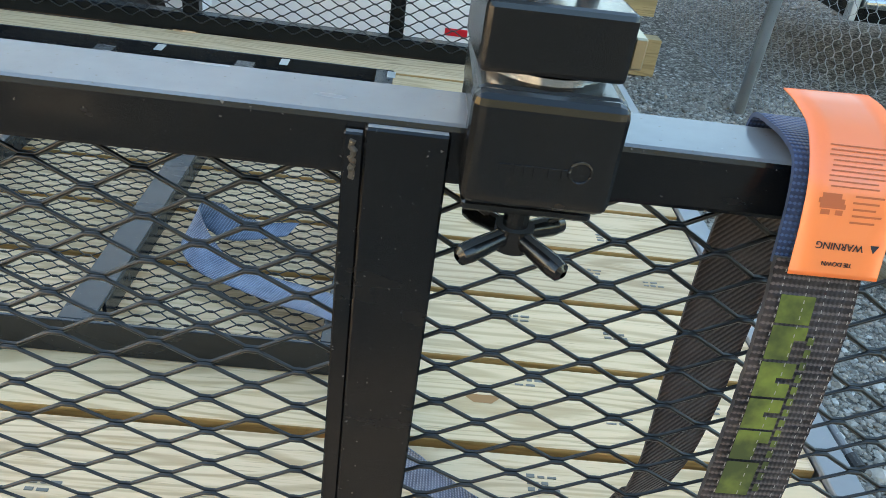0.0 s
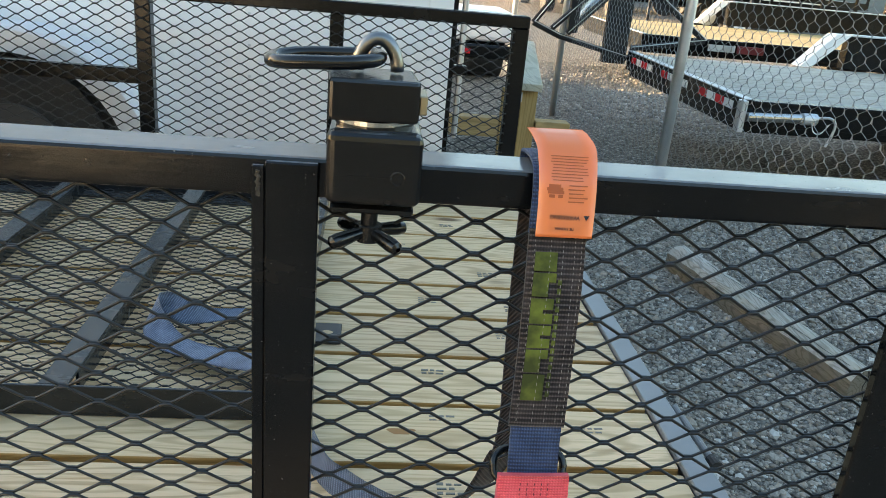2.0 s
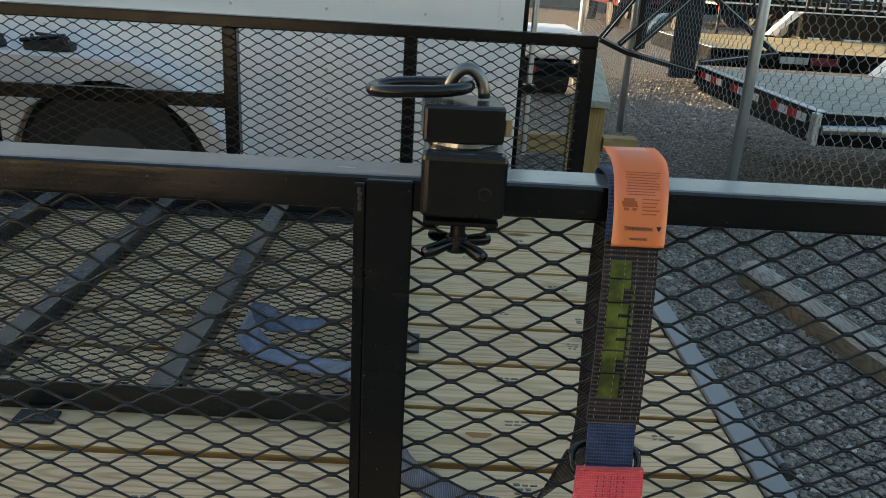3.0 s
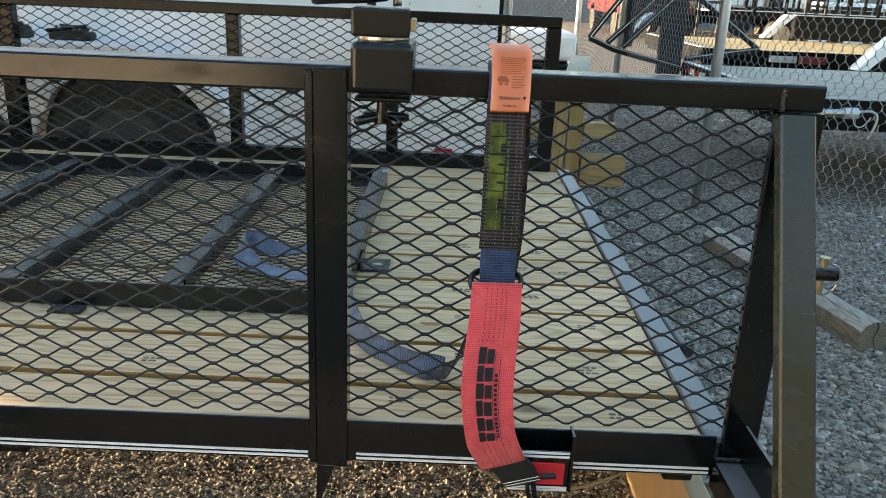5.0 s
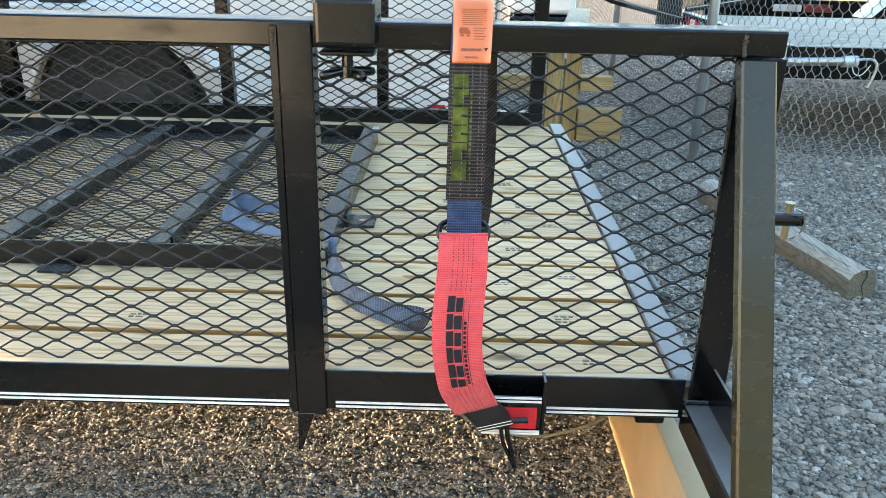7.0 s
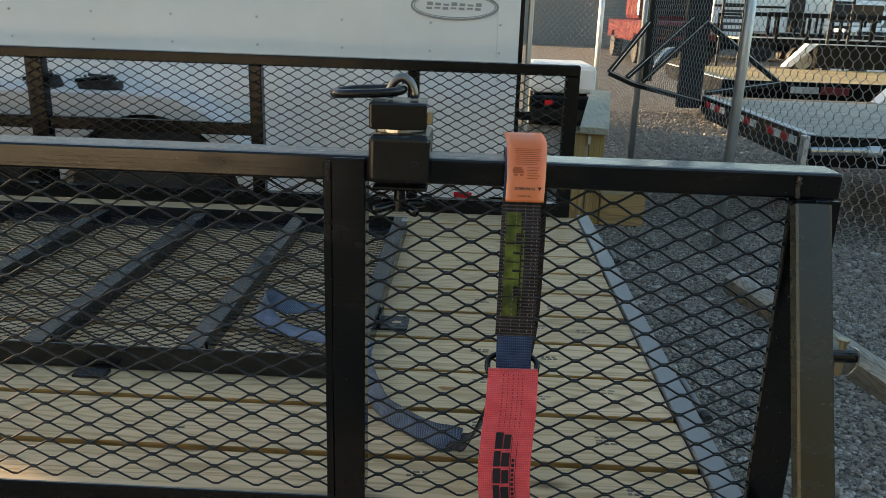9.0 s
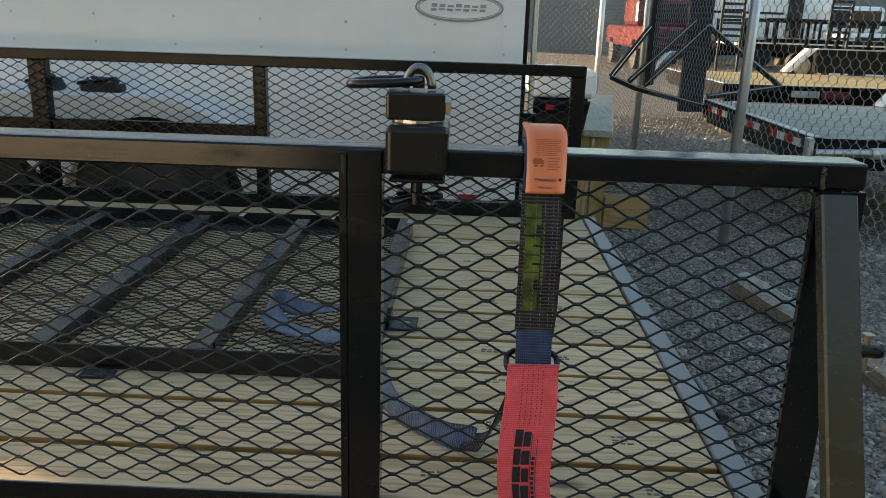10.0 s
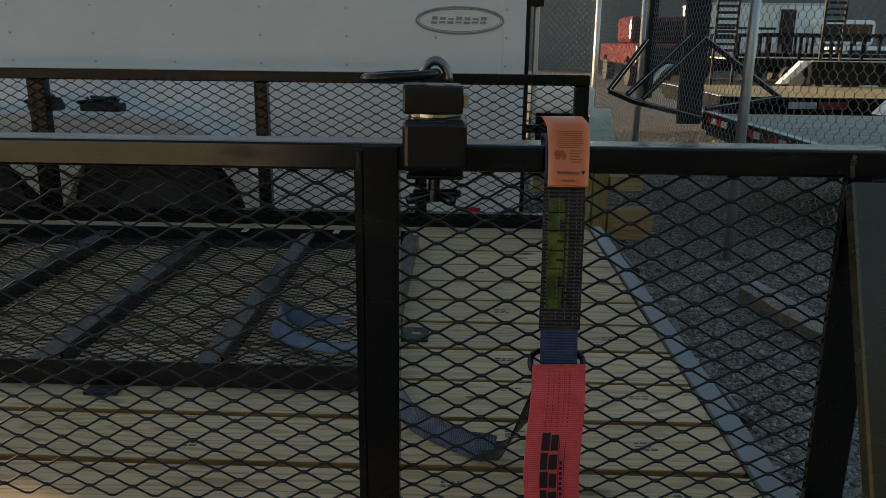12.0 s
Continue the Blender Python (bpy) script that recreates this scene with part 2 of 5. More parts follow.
RUBBER = paint("tyre_rubber", (0.022, 0.022, 0.022), 0.75, wear=(0.11, 0.10, 0.09), amount=0.62)
WHITEWALL = paint("white_trailer_skin", (0.86, 0.86, 0.84), 0.2, wear=(0.5, 0.49, 0.46), amount=0.8, dist=0.0006)
ALUPLATE, _t, _b = material("tread_plate", (0.76, 0.77, 0.79), 0.42, 0.12)
_v = _t.nodes.new("ShaderNodeTexVoronoi")
_v.inputs["Scale"].default_value = 42
_co = _t.nodes.new("ShaderNodeTexCoord")
_t.links.new(_co.outputs["Object"], _v.inputs[0])
bump(_t, _b, _v.outputs["Distance"], 0.6, 0.004)
WHITE = paint("white_paint", (0.84, 0.84, 0.83), 0.4, wear=(0.6, 0.6, 0.58), amount=0.8)
REDLENS = material("red_plastic", (0.62, 0.02, 0.03), 0.25)[0]
REDPAINT = paint("red_paint", (0.11, 0.013, 0.015), 0.3)
WEB_BLACK = webbing("dark_webbing", (0.072, 0.060, 0.060), (0.017, 0.014, 0.015), 300, cords=0.15, twill=1.1)
WEB_BLUE = webbing("blue_webbing", (0.175, 0.215, 0.30), (0.065, 0.083, 0.13), 420)
WEB_NAVY = webbing("navy_webbing", (0.05, 0.085, 0.19), (0.018, 0.03, 0.07), 520)
WEB_SLEEVE = webbing("sleeve_webbing", (0.085, 0.071, 0.071), (0.012, 0.010, 0.011), 400, cords=0.25)
SLEEVE = webbing("coral_sleeve", (0.88, 0.13, 0.15), (0.72, 0.075, 0.1), 700, rough=0.7)
GREENPRINT = webbing("green_print", (0.26, 0.32, 0.03), (0.045, 0.058, 0.012), 400, cords=0.25)
BLACKPRINT = material("black_print", (0.012, 0.012, 0.02), 0.7)[0]
STITCH = material("white_thread", (0.22, 0.21, 0.2), 0.8)[0]
DARKSTITCH = material("dark_thread", (0.12, 0.015, 0.025), 0.8)[0]
ORANGE, _t, _b = material("orange_vinyl", (0.70, 0.165, 0.028), 0.30, 0, 1.0)
bump(_t, _b, nodes_noise(_t, 25, 3), 0.25, 0.002)
GLASS = material("dark_glass", (0.02, 0.025, 0.03), 0.06)[0]
INK = material("grey_ink", (0.16, 0.15, 0.13), 0.7)[0]
SILVERPRINT = material("silver_print", (0.33, 0.34, 0.34), 0.4)[0]
CREAM = paint("unseen_wall_green", (0.070, 0.086, 0.078), 0.7, wear=(0.1, 0.11, 0.1), amount=0.7)
PALEWALL = paint("rail_reflector_pale", (0.80, 0.78, 0.72), 0.5, wear=(0.3, 0.28, 0.22), amount=0.64)
FARWALL = paint("grey_cladding", (0.16, 0.165, 0.16), 0.6, wear=(0.35, 0.35, 0.35), amount=0.7)
WIREMAT = material("beige_cable", (0.32, 0.27, 0.17), 0.6)[0]


# ---- building helpers ----
def thing(name, loc, label, category, group="", kind=""):
    ob = new(name)
    ob.location = loc
    ob.empty_display_size = 0.05
    return tagged(ob, label, category, group, kind)


def world_of(ob):
    loc = Vector(ob.location)
    while ob.parent:
        ob = ob.parent
        loc += Vector(ob.location)
    return loc


def part(name, bm, mat, parent=None, label="", smooth=False):
    """Links a bmesh, modelled in world metres, as one mesh object under its thing."""
    me = bpy.data.meshes.new(name)
    if parent:
        off = world_of(parent)
        bmesh.ops.translate(bm, verts=bm.verts, vec=-off)
    bm.to_mesh(me)
    bm.free()
    for m in mat if isinstance(mat, (list, tuple)) else (mat,):
        me.materials.append(m)
    if smooth:
        me.polygons.foreach_set("use_smooth", [True] * len(me.polygons))
    ob = new(name, me)
    if parent:
        ob.parent = parent
    if label:
        ob["label"] = label
    return ob


def box(x0, x1, y0, y1, z0, z1, bevel=0.0, bm=None, seg=1):
    b = bmesh.new()
    bmesh.ops.create_cube(b, size=1)
    for v in b.verts:
        v.co = Vector((x0 + (v.co.x + 0.5) * (x1 - x0), y0 + (v.co.y + 0.5) * (y1 - y0), z0 + (v.co.z + 0.5) * (z1 - z0)))
    if bevel:
        bmesh.ops.bevel(b, geom=b.edges[:], offset=bevel, segments=seg, affect="EDGES", profile=0.5)
    return join(bm, b)


def join(bm, b):
    if bm is None:
        return b
    me = bpy.data.meshes.new("tmp")
    b.to_mesh(me)
    b.free()
    bm.from_mesh(me)
    bpy.data.meshes.remove(me)
    return bm


def turned(b, m):
    bmesh.ops.transform(b, matrix=m, verts=b.verts)
    return b


def rod(a, c, r, seg=12, bm=None, r2=None, cap=True):
    a, c = Vector(a), Vector(c)
    b = bmesh.new()
    bmesh.ops.create_cone(b, cap_ends=cap, segments=seg, radius1=r, radius2=r if r2 is None else r2, depth=(c - a).length)
    q = (c - a).to_track_quat("Z", "Y").to_matrix().to_4x4()
    turned(b, Matrix.Translation((a + c) / 2) @ q)
    return join(bm, b)


def tube_path(pts, r, seg=8, bm=None, closed=False):
    """A round bar swept along points."""
    b = bmesh.new()
    pts = [Vector(p) for p in pts]
    n = len(pts)
    rings = []
    side = Vector((0.13, 0.31, 0.94))
    for i, p in enumerate(pts):
        d = (pts[(i + 1) % n] - pts[i - 1]) if closed else (pts[min(i + 1, n - 1)] - pts[max(i - 1, 0)])
        d.normalize()
        u = d.cross(side)
        if u.length < 0.05:
            u = d.cross(Vector((1, 0, 0)))
        u.normalize()
        w = d.cross(u)
        rings.append([b.verts.new(p + r * (math.cos(k * math.tau / seg) * u + math.sin(k * math.tau / seg) * w)) for k in range(seg)])
    for i in range(n if closed else n - 1):
        p, q = rings[i], rings[(i + 1) % n]
        for k in range(seg):
            b.faces.new((p[k], p[(k + 1) % seg], q[(k + 1) % seg], q[k]))
    if not closed:
        b.faces.new(rings[0])
        b.faces.new(rings[-1])
    bmesh.ops.recalc_face_normals(b, faces=b.faces)
    return join(bm, b)


def smooth_path(pts, n):
    """Catmull-Rom through rows of numbers."""
    p = np.array(pts, float)
    p = np.vstack([2 * p[0] - p[1], p, 2 * p[-1] - p[-2]])
    out = []
    for i in range(1, len(p) - 2):
        for t in np.linspace(0, 1, n, endpoint=False):
            a, b, c, d = p[i - 1:i + 3]
            out.append(0.5 * (2 * b + (c - a) * t + (2 * a - 5 * b + 4 * c - d) * t * t + (3 * b - a - 3 * c + d) * t ** 3))
    out.append(p[-2])
    return np.array(out)


def strap(rows, thick=0.0022, n=10, cross=6, ripple=0.0, cup=0.0):
    """A band through rows (x, y, z, width, side x, side y, side z): thick, with UV in metres along and across it."""
    r = smooth_path(rows, n)
    b = bmesh.new()
    uv = b.loops.layers.uv.new("UVMap")
    length = 0.0
    grid, lens = [], []
    for i, q in enumerate(r):
        if i:
            length += float(np.linalg.norm(q[:3] - r[i - 1][:3]))
        lens.append(length)
        s = Vector(q[4:7]).normalized()
        d = Vector(r[min(i + 1, len(r) - 1)][:3] - r[max(i - 1, 0)][:3]).normalized()
        nn = d.cross(s).normalized()
        wob = ripple * math.sin(i * 1.9) * (0.6 + 0.4 * math.sin(i * 0.7))
        row = []
        for side in (1, -1):
            for k in range(cross + 1):
                f = k / cross - 0.5
                off = nn * (side * thick / 2 + wob + cup * (0.25 - f * f))
                row.append(b.verts.new(Vector(q[:3]) + s * (f * q[3]) + off))
        grid.append(row)
    w = cross + 1
    for i in range(len(grid) - 1):
        for side in (0, 1):
            for k in range(cross):
                o = side * w + k
                vs = [grid[i][o], grid[i][o + 1], grid[i + 1][o + 1], grid[i + 1][o]]
                f = b.faces.new(vs if side == 0 else vs[::-1])
                f.smooth = True
                for lp, (kk, ii) in zip(f.loops, ((k, i), (k + 1, i), (k + 1, i + 1), (k, i + 1)) if side == 0 else ((k, i + 1), (k + 1, i + 1), (k + 1, i), (k, i))):
                    lp[uv].uv = ((kk / cross - 0.5) * r[ii][3], lens[ii])
        for o1, o2 in ((0, w), (w - 1, 2 * w - 1)):
            b.faces.new((grid[i][o1], grid[i + 1][o1], grid[i + 1][o2], grid[i][o2]))
    for g in (grid[0], grid[-1]):
        b.faces.new(list(g[:w]) + list(g[w:])[::-1])
    return b, r


def on_strap(r, i, f, lift, width=None):
    """A point on a strap built by strap(): station i, fraction f across, lifted off its face."""
    i0 = int(min(max(i, 0), len(r) - 1))
    i1 = min(i0 + 1, len(r) - 1)
    q = r[i0] + (r[i1] - r[i0]) * (i - i0)
    s = Vector(q[4:7]).normalized()
    d = Vector(r[i1][:3] - r[max(i1 - 1, 0)][:3]).normalized()
    return Vector(q[:3]) + s * (f * (width or q[3])) + d.cross(s).normalized() * lift


def patch_on(r, i0, i1, f0, f1, lift, b, steps=6):
    """A thin printed patch that follows the strap between two stations."""
    rows = []
    for k in range(steps + 1):
        i = i0 + (i1 - i0) * k / steps
        rows.append([b.verts.new(on_strap(r, i, f, lift)) for f in (f0, f1)])
    for a, c in zip(rows, rows[1:]):
        b.faces.new((a[0], a[1], c[1], c[0]))


def raw_mesh(name, verts, faces, mats, parent=None, smooth=False):
    """A mesh object from numpy arrays of quads or triangles."""
    me = bpy.data.meshes.new(name)
    verts, faces = np.asarray(verts, np.float32), np.asarray(faces, np.int32)
    if parent:
        verts = verts - np.array(world_of(parent), np.float32)
    k = faces.shape[1]
    me.vertices.add(len(verts))
    me.vertices.foreach_set("co", verts.ravel())
    me.loops.add(faces.size)
    me.loops.foreach_set("vertex_index", faces.ravel())
    me.polygons.add(len(faces))
    me.polygons.foreach_set("loop_start", np.arange(0, faces.size, k, dtype=np.int32))
    me.polygons.foreach_set("use_smooth", np.full(len(faces), smooth))
    me.update(calc_edges=True)
    for m in mats if isinstance(mats, (list, tuple)) else (mats,):
        me.materials.append(m)
    ob = new(name, me)
    if parent:
        ob.parent = parent
    return ob


def expanded(u0, u1, v0, v1, lwd, swd, wide, thick, bond, raise_, place, phase=0.0, lean=30.0):
    """Expanded metal: zigzag strands that meet in flat bonds. place maps (u, v, w) arrays to the world."""
    V, F = [], []
    base = 0
    rows = int(round((v1 - v0) / (swd / 2)))
    hs = np.arange(int(math.floor((u0 - phase) / (lwd / 2))), int(math.ceil((u1 - phase) / (lwd / 2))) + 1)
    m = 4
    flat = np.array([(0.5, 0.5), (-0.5, 0.5), (-0.5, -0.5), (0.5, -0.5)])
    tilt = radians(lean)
    sec = np.stack([flat[:, 0] * wide * math.cos(tilt) - flat[:, 1] * thick * math.sin(tilt),
                    flat[:, 0] * wide * math.sin(tilt) + flat[:, 1] * thick * math.cos(tilt)], 1)
    for k in range(rows):
        up = ((hs + k) % 2).astype(float)
        u = phase + hs * lwd / 2
        v = v0 + (k + up) * swd / 2 + (0.5 - up) * wide * 0.2
        pu = np.stack([u - bond / 2, u + bond / 2], 1).ravel()
        pv = np.repeat(v, 2)
        pw = np.repeat((up - 0.5) * raise_, 2)
        keep = (pu >= u0 - 0.002) & (pu <= u1 + 0.002)
        pu, pv, pw = pu[keep], pv[keep], pw[keep]
        n = len(pu)
        if n < 2:
            continue
        pts = np.stack([np.repeat(pu, m), (pv[:, None] + sec[None, :, 0]).ravel(), (pw[:, None] + sec[None, :, 1]).ravel()], 1)
        V.append(pts)
        i = base + m * np.arange(n - 1)[:, None]
        for a in range(m):
            c = (a + 1) % m
            F.append(np.concatenate([i + a, i + c, i + m + c, i + m + a], 1))
        base += m * n
    V = np.concatenate(V)
    return place(V[:, 0], V[:, 1], V[:, 2]), np.concatenate(F)


def text_mesh(body, size, m, mat, name, parent, label="", depth=0.0002):
    """Raised letters in Blender's own font at the pose m."""
    cu = bpy.data.curves.new(name, "FONT")
    cu.body, cu.size, cu.extrude, cu.align_x, cu.align_y = body, size, depth, "CENTER", "CENTER"
    tmp = bpy.data.objects.new("tmp", cu)
    scene.collection.objects.link(tmp)
    me = bpy.data.meshes.new_from_object(tmp.evaluated_get(bpy.context.evaluated_depsgraph_get()))
    bpy.data.objects.remove(tmp)
    bpy.data.curves.remove(cu)
    b = bmesh.new()
    b.from_mesh(me)
    bpy.data.meshes.remove(me)
    turned(b, m)
    return part(name, b, mat, parent, label)


# ---- ground ----
def build_ground():
    b = bmesh.new()
    s = 400
    vs = [b.verts.new(p) for p in ((-s, -s, GROUND), (s, -s, GROUND), (s, s, GROUND), (-s, s, GROUND))]
    b.faces.new(vs)
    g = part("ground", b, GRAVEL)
    tagged(g, "grey-brown crushed gravel yard, level, with scattered larger stones", "ground", kind="structure")


def build_stones():
    """Loose gravel where the camera comes near, one heap of stones."""
    rng = np.random.default_rng(5)
    ico = bmesh.new()
    bmesh.ops.create_icosphere(ico, subdivisions=1, radius=1)
    bv = np.array([v.co[:] for v in ico.verts])
    bf = np.array([[v.index for v in f.verts] for f in ico.faces])
    ico.free()
    shapes = [bv * (1 + rng.uniform(-0.28, 0.28, (len(bv), 1))) * np.array([1, rng.uniform(0.7, 1.0), rng.uniform(0.45, 0.75)]) for _ in range(14)]
    V, F, base = [], [], 0
    zones = [(-0.95, 1.0, -0.55, 0.75, 46000, 0.0029), (0.7, 2.1, 0.9, 3.3, 30000, 0.0062), (0.72, 1.75, -0.4, 0.9, 15000, 0.0062), (2.1, 4.2, 1.6, 3.1, 9000, 0.0085), (1.7, 3.8, 5.3, 9.0, 12000, 0.012)]
    for x0, x1, y0, y1, n, size in zones:
        for _ in range(n):
            r = size * rng.lognormal(0, 0.30 if size < 0.004 else 0.38)
            if rng.random() < 0.012:
                r *= 2.2
            r = min(r, 0.026)
            a = rng.uniform(0, math.tau)
            q = shapes[rng.integers(14)] * r
            ca, sa = math.cos(a), math.sin(a)
            q = np.stack([q[:, 0] * ca - q[:, 1] * sa, q[:, 0] * sa + q[:, 1] * ca, q[:, 2]], 1)
            V.append(q + (rng.uniform(x0, x1), rng.uniform(y0, y1), GROUND + r * rng.uniform(-0.1, 0.35)))
            F.append(bf + base)
            base += len(bv)
    g = raw_mesh("gravel", np.concatenate(V), np.concatenate(F), PEBBLE)
    tagged(g, "loose grey and tan gravel stones lying on the yard", "gravel", kind="stuff")


def build_surroundings():
    """Walls closing the yard behind the camera and far off, unseen ones steering light."""
    # Added out of view: a dark surface for the black paint to reflect.
    bm = box(-34, 26, -12.4, -12.0, GROUND, 6.4)
    tagged(part("building_wall_south", bm, CREAM), "plain dark green unseen wall added behind the camera for reflections", "building", kind="structure")
    # Added reflector, out of view, for the golden streak in the top rail.
    bm = box(-7.5, -0.7, -4.1, -4.0, GROUND, 0.75)
    tagged(part("yard_wall_south", bm, PALEWALL), "low pale unseen wall added to reflect golden light into the rail", "wall", kind="structure")
    # Added sun blocker, hidden by the enclosed trailer, shading ground past the fence.
    bm = box(-6.5, 0.5, 7.4, 7.55, GROUND, 2.2)
    tagged(part("building_wall_middle", bm, CREAM), "plain low unseen wall added to keep sun off the ground past the fence", "building", kind="structure")
    # Added out of view on the left to shade ground behind the camera.
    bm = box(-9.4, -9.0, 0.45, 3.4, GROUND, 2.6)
    tagged(part("building_wall_west", bm, CREAM), "plain dark green unseen wall added to block sun beside the yard", "building", kind="structure")
    bm = box(-1.0, 46, 30.0, 30.4, GROUND, 5.0)
    tagged(part("building_wall_north", bm, FARWALL), "long grey metal building far across the yard", "building", kind="structure")


build_ground()
build_stones()
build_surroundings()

# ---- the open utility trailer ----
REAR, FRONT = 0.645, -3.2
SEAMS = [0.148 + 0.1788 * k for k in range(11)]
FAR = 1.915


def build_trailer():
    tr = thing("utility_trailer", (-1.2, 0.95, GROUND), "black steel utility trailer with expanded-metal sides and new wooden deck", "trailer")
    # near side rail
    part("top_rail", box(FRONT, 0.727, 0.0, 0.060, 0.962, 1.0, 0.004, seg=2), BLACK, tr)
    bm = box(FRONT, 0.66, 0.0, 0.006, 0.362, 0.437, 0.0015)
    box(FRONT, 0.66, 0.006, 0.045, 0.362, 0.368, 0.0015, bm)
    part("bottom_rail", bm, BLACK, tr)
    for x0, x1 in ((FRONT, -0.004), (0.075, 0.30), (0.432, 0.654)):
        for z in (0.3665, 0.3745):
            part("stripe", box(x0, x1, -0.0012, 0.0006, z, z + 0.0042), WHITE, tr, "thin white pinstripe")
    # middle post: flange plate and channel, with a tapered stake end
    for px in (0.0, -1.02, -2.05):
        part("post_flange", box(px, px + 0.0119, -0.0070, -0.0005, 0.36, 0.992, 0.0012), BLACK, tr)
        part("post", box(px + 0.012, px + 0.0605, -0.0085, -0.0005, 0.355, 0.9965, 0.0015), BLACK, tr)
        part("post_web", box(px + 0.014, px + 0.0585, 0.0005, 0.05, 0.438, 0.9615, 0.001), BLACK, tr)
        b = bmesh.new()
        vs = [b.verts.new((px + x, y, z)) for y in (-0.010, -0.004) for x, z in ((0.012, 0.358), (0.040, 0.358), (0.016, 0.285), (0.010, 0.285))]
        for f in ((0, 1, 2, 3), (7, 6, 5, 4), (0, 4, 5, 1), (1, 5, 6, 2), (2, 6, 7, 3), (3, 7, 4, 0)):
            b.faces.new([vs[i] for i in f])
        part("stake_end", b, BLACK, tr)
        wr = random.Random(9)
        bead = [(px + 0.006 + wr.uniform(-0.0012, 0.0012), -0.0068 + wr.uniform(-0.0008, 0.0006), 0.988 - k * 0.0022) for k in range(12)]
        b = tube_path(bead, 0.0021, 7)
        part("weld", b, RUST, tr, "rusty weld bead")
    # end post, leaning brace, outrigger, hitch pin
    b = box(0.662, 0.727, 0.001, 0.014, 0.345, 0.9615, 0.002)
    for v in b.verts:
        if v.co.x < 0.69:
            v.co.x += 0.016 * (0.9615 - v.co.z)
    part("end_post", b, BLACK, tr)
    part("post_cap", box(0.694, 0.729, -0.003, 0.0015, 0.80, 0.961, 0.001), BLACK, tr)
    b = box(-0.0245, 0.0245, -0.0125, 0.0125, 0, 1, 0.003)
    top, bot = Vector((0.682, -0.014, 0.958)), Vector((0.681, -0.262, 0.400))
    d = top - bot
    for v in b.verts:
        v.co.z *= d.length
    turned(b, Matrix.Translation(bot) @ d.to_track_quat("Z", "Y").to_matrix().to_4x4() @ Matrix.Rotation(0, 4, "Z"))
    part("brace", b, OLIVE, tr, "dull olive-black leaning steel brace")
    part("outrigger", box(0.658, 0.712, -0.285, 0.0, 0.343, 0.394, 0.003), BLACK, tr)
    rng = random.Random(6)
    for y, z in ((-0.007, 0.397), (-0.279, 0.397)):
        bead = [(0.657 + k * 0.0034, y + rng.uniform(-0.0015, 0.0015), z + rng.uniform(-0.0008, 0.0022)) for k in range(16)]
        part("weld", tube_path(bead, 0.0042, 7), BLACK, tr)
    bead = [(0.667 + rng.uniform(-0.002, 0.002), -0.0012, 0.9635 + k * 0.003) for k in range(11)]
    part("weld", tube_path(bead, 0.0032, 7), RUST, tr, "rusty weld bead")
    bead = [(0.713 + rng.uniform(-0.001, 0.001), -0.0012, 0.955 - k * 0.006) for k in range(16)]
    part("weld", tube_path(bead, 0.0018, 6), GALV, tr, "pale weld bead")
    part("gusset", box(0.70, 0.706, -0.16, 0.0, 0.394, 0.46, 0.001), BLACK, tr)
    b = rod((0.72, 0.025, 0.716), (0.806, 0.025, 0.716), 0.0115, 16)
    part("hinge_pin", b, BLACK, tr)
    b = rod((0.785, 0.025, 0.683), (0.785, 0.025, 0.738), 0.0055, 12)
    rod((0.785, 0.025, 0.738), (0.785, 0.025, 0.7425), 0.0085, 12, b)
    part("lynch_pin", b, BRASS, tr, "yellow zinc pin")
    pts = [(0.787 + 0.019 * max(0, math.sin(a)), 0.012 - 0.006 * math.cos(a), 0.711 + 0.027 * math.cos(a)) for a in np.linspace(0, math.pi, 14)]
    part("pin_ring", tube_path(pts, 0.0016, 6), CHROME, tr, "steel wire ring")
    # far side rail
    part("top_rail", box(FRONT, 0.614, FAR, FAR + 0.060, 0.972, 1.012, 0.004), FARBLACK, tr)
    part("bottom_rail", box(FRONT, 0.614, FAR, FAR + 0.045, 0.425, 0.478, 0.003), FARBLACK, tr)
    for x0, w in ((0.562, 0.052), (-0.036, 0.044), (-0.646, 0.048), (-1.515, 0.068), (-2.3, 0.05)):
        part("post", box(x0, x0 + w, FAR + 0.003, FAR + 0.048, 0.478, 0.972, 0.003), FARBLACK, tr)
    part("mid_rail", box(-1.446, -0.647, FAR + 0.012, FAR + 0.045, 0.700, 0.748, 0.003), FARBLACK, tr)
    part("mid_rail", box(-3.1, -1.516, FAR + 0.012, FAR + 0.045, 0.700, 0.748, 0.003), FARBLACK, tr)
    # rear sill and spring-latch rods
    b = box(REAR + 0.002, 0.694, 0.01, FAR + 0.03, 0.418, 0.431, 0.0015)
    box(0.686, 0.694, 0.01, FAR + 0.03, 0.33, 0.418, 0.001, b)
    part("rear_sill", b, SILL, tr, "steel angle along the deck's open end, sky reflection painted in as grey")
    for y in (0.37, 1.40):
        b = rod((0.716, y, 0.416), (0.707, y + 0.16, 0.420), 0.0065, 12)
        part("latch_rod", b, DULLSTEEL, tr, "dull grey steel latch rod")
        part("rod_cap", rod((0.717, y - 0.018, 0.416), (0.7155, y + 0.006, 0.416), 0.0105, 12), RUBBER, tr)
    # expanded-metal panels
    V, F = expanded(FRONT, 0.70, 0.434, 0.973, 0.0679, 0.0337, 0.0034, 0.0026, 0.0090, 0.0030,
                    lambda u, v, w: np.stack([u, 0.024 - w, v], 1), 0.0105)
    tagged(raw_mesh("mesh_panel", V, F, STRAND, tr, True), "black expanded-metal side mesh", kind="stuff")
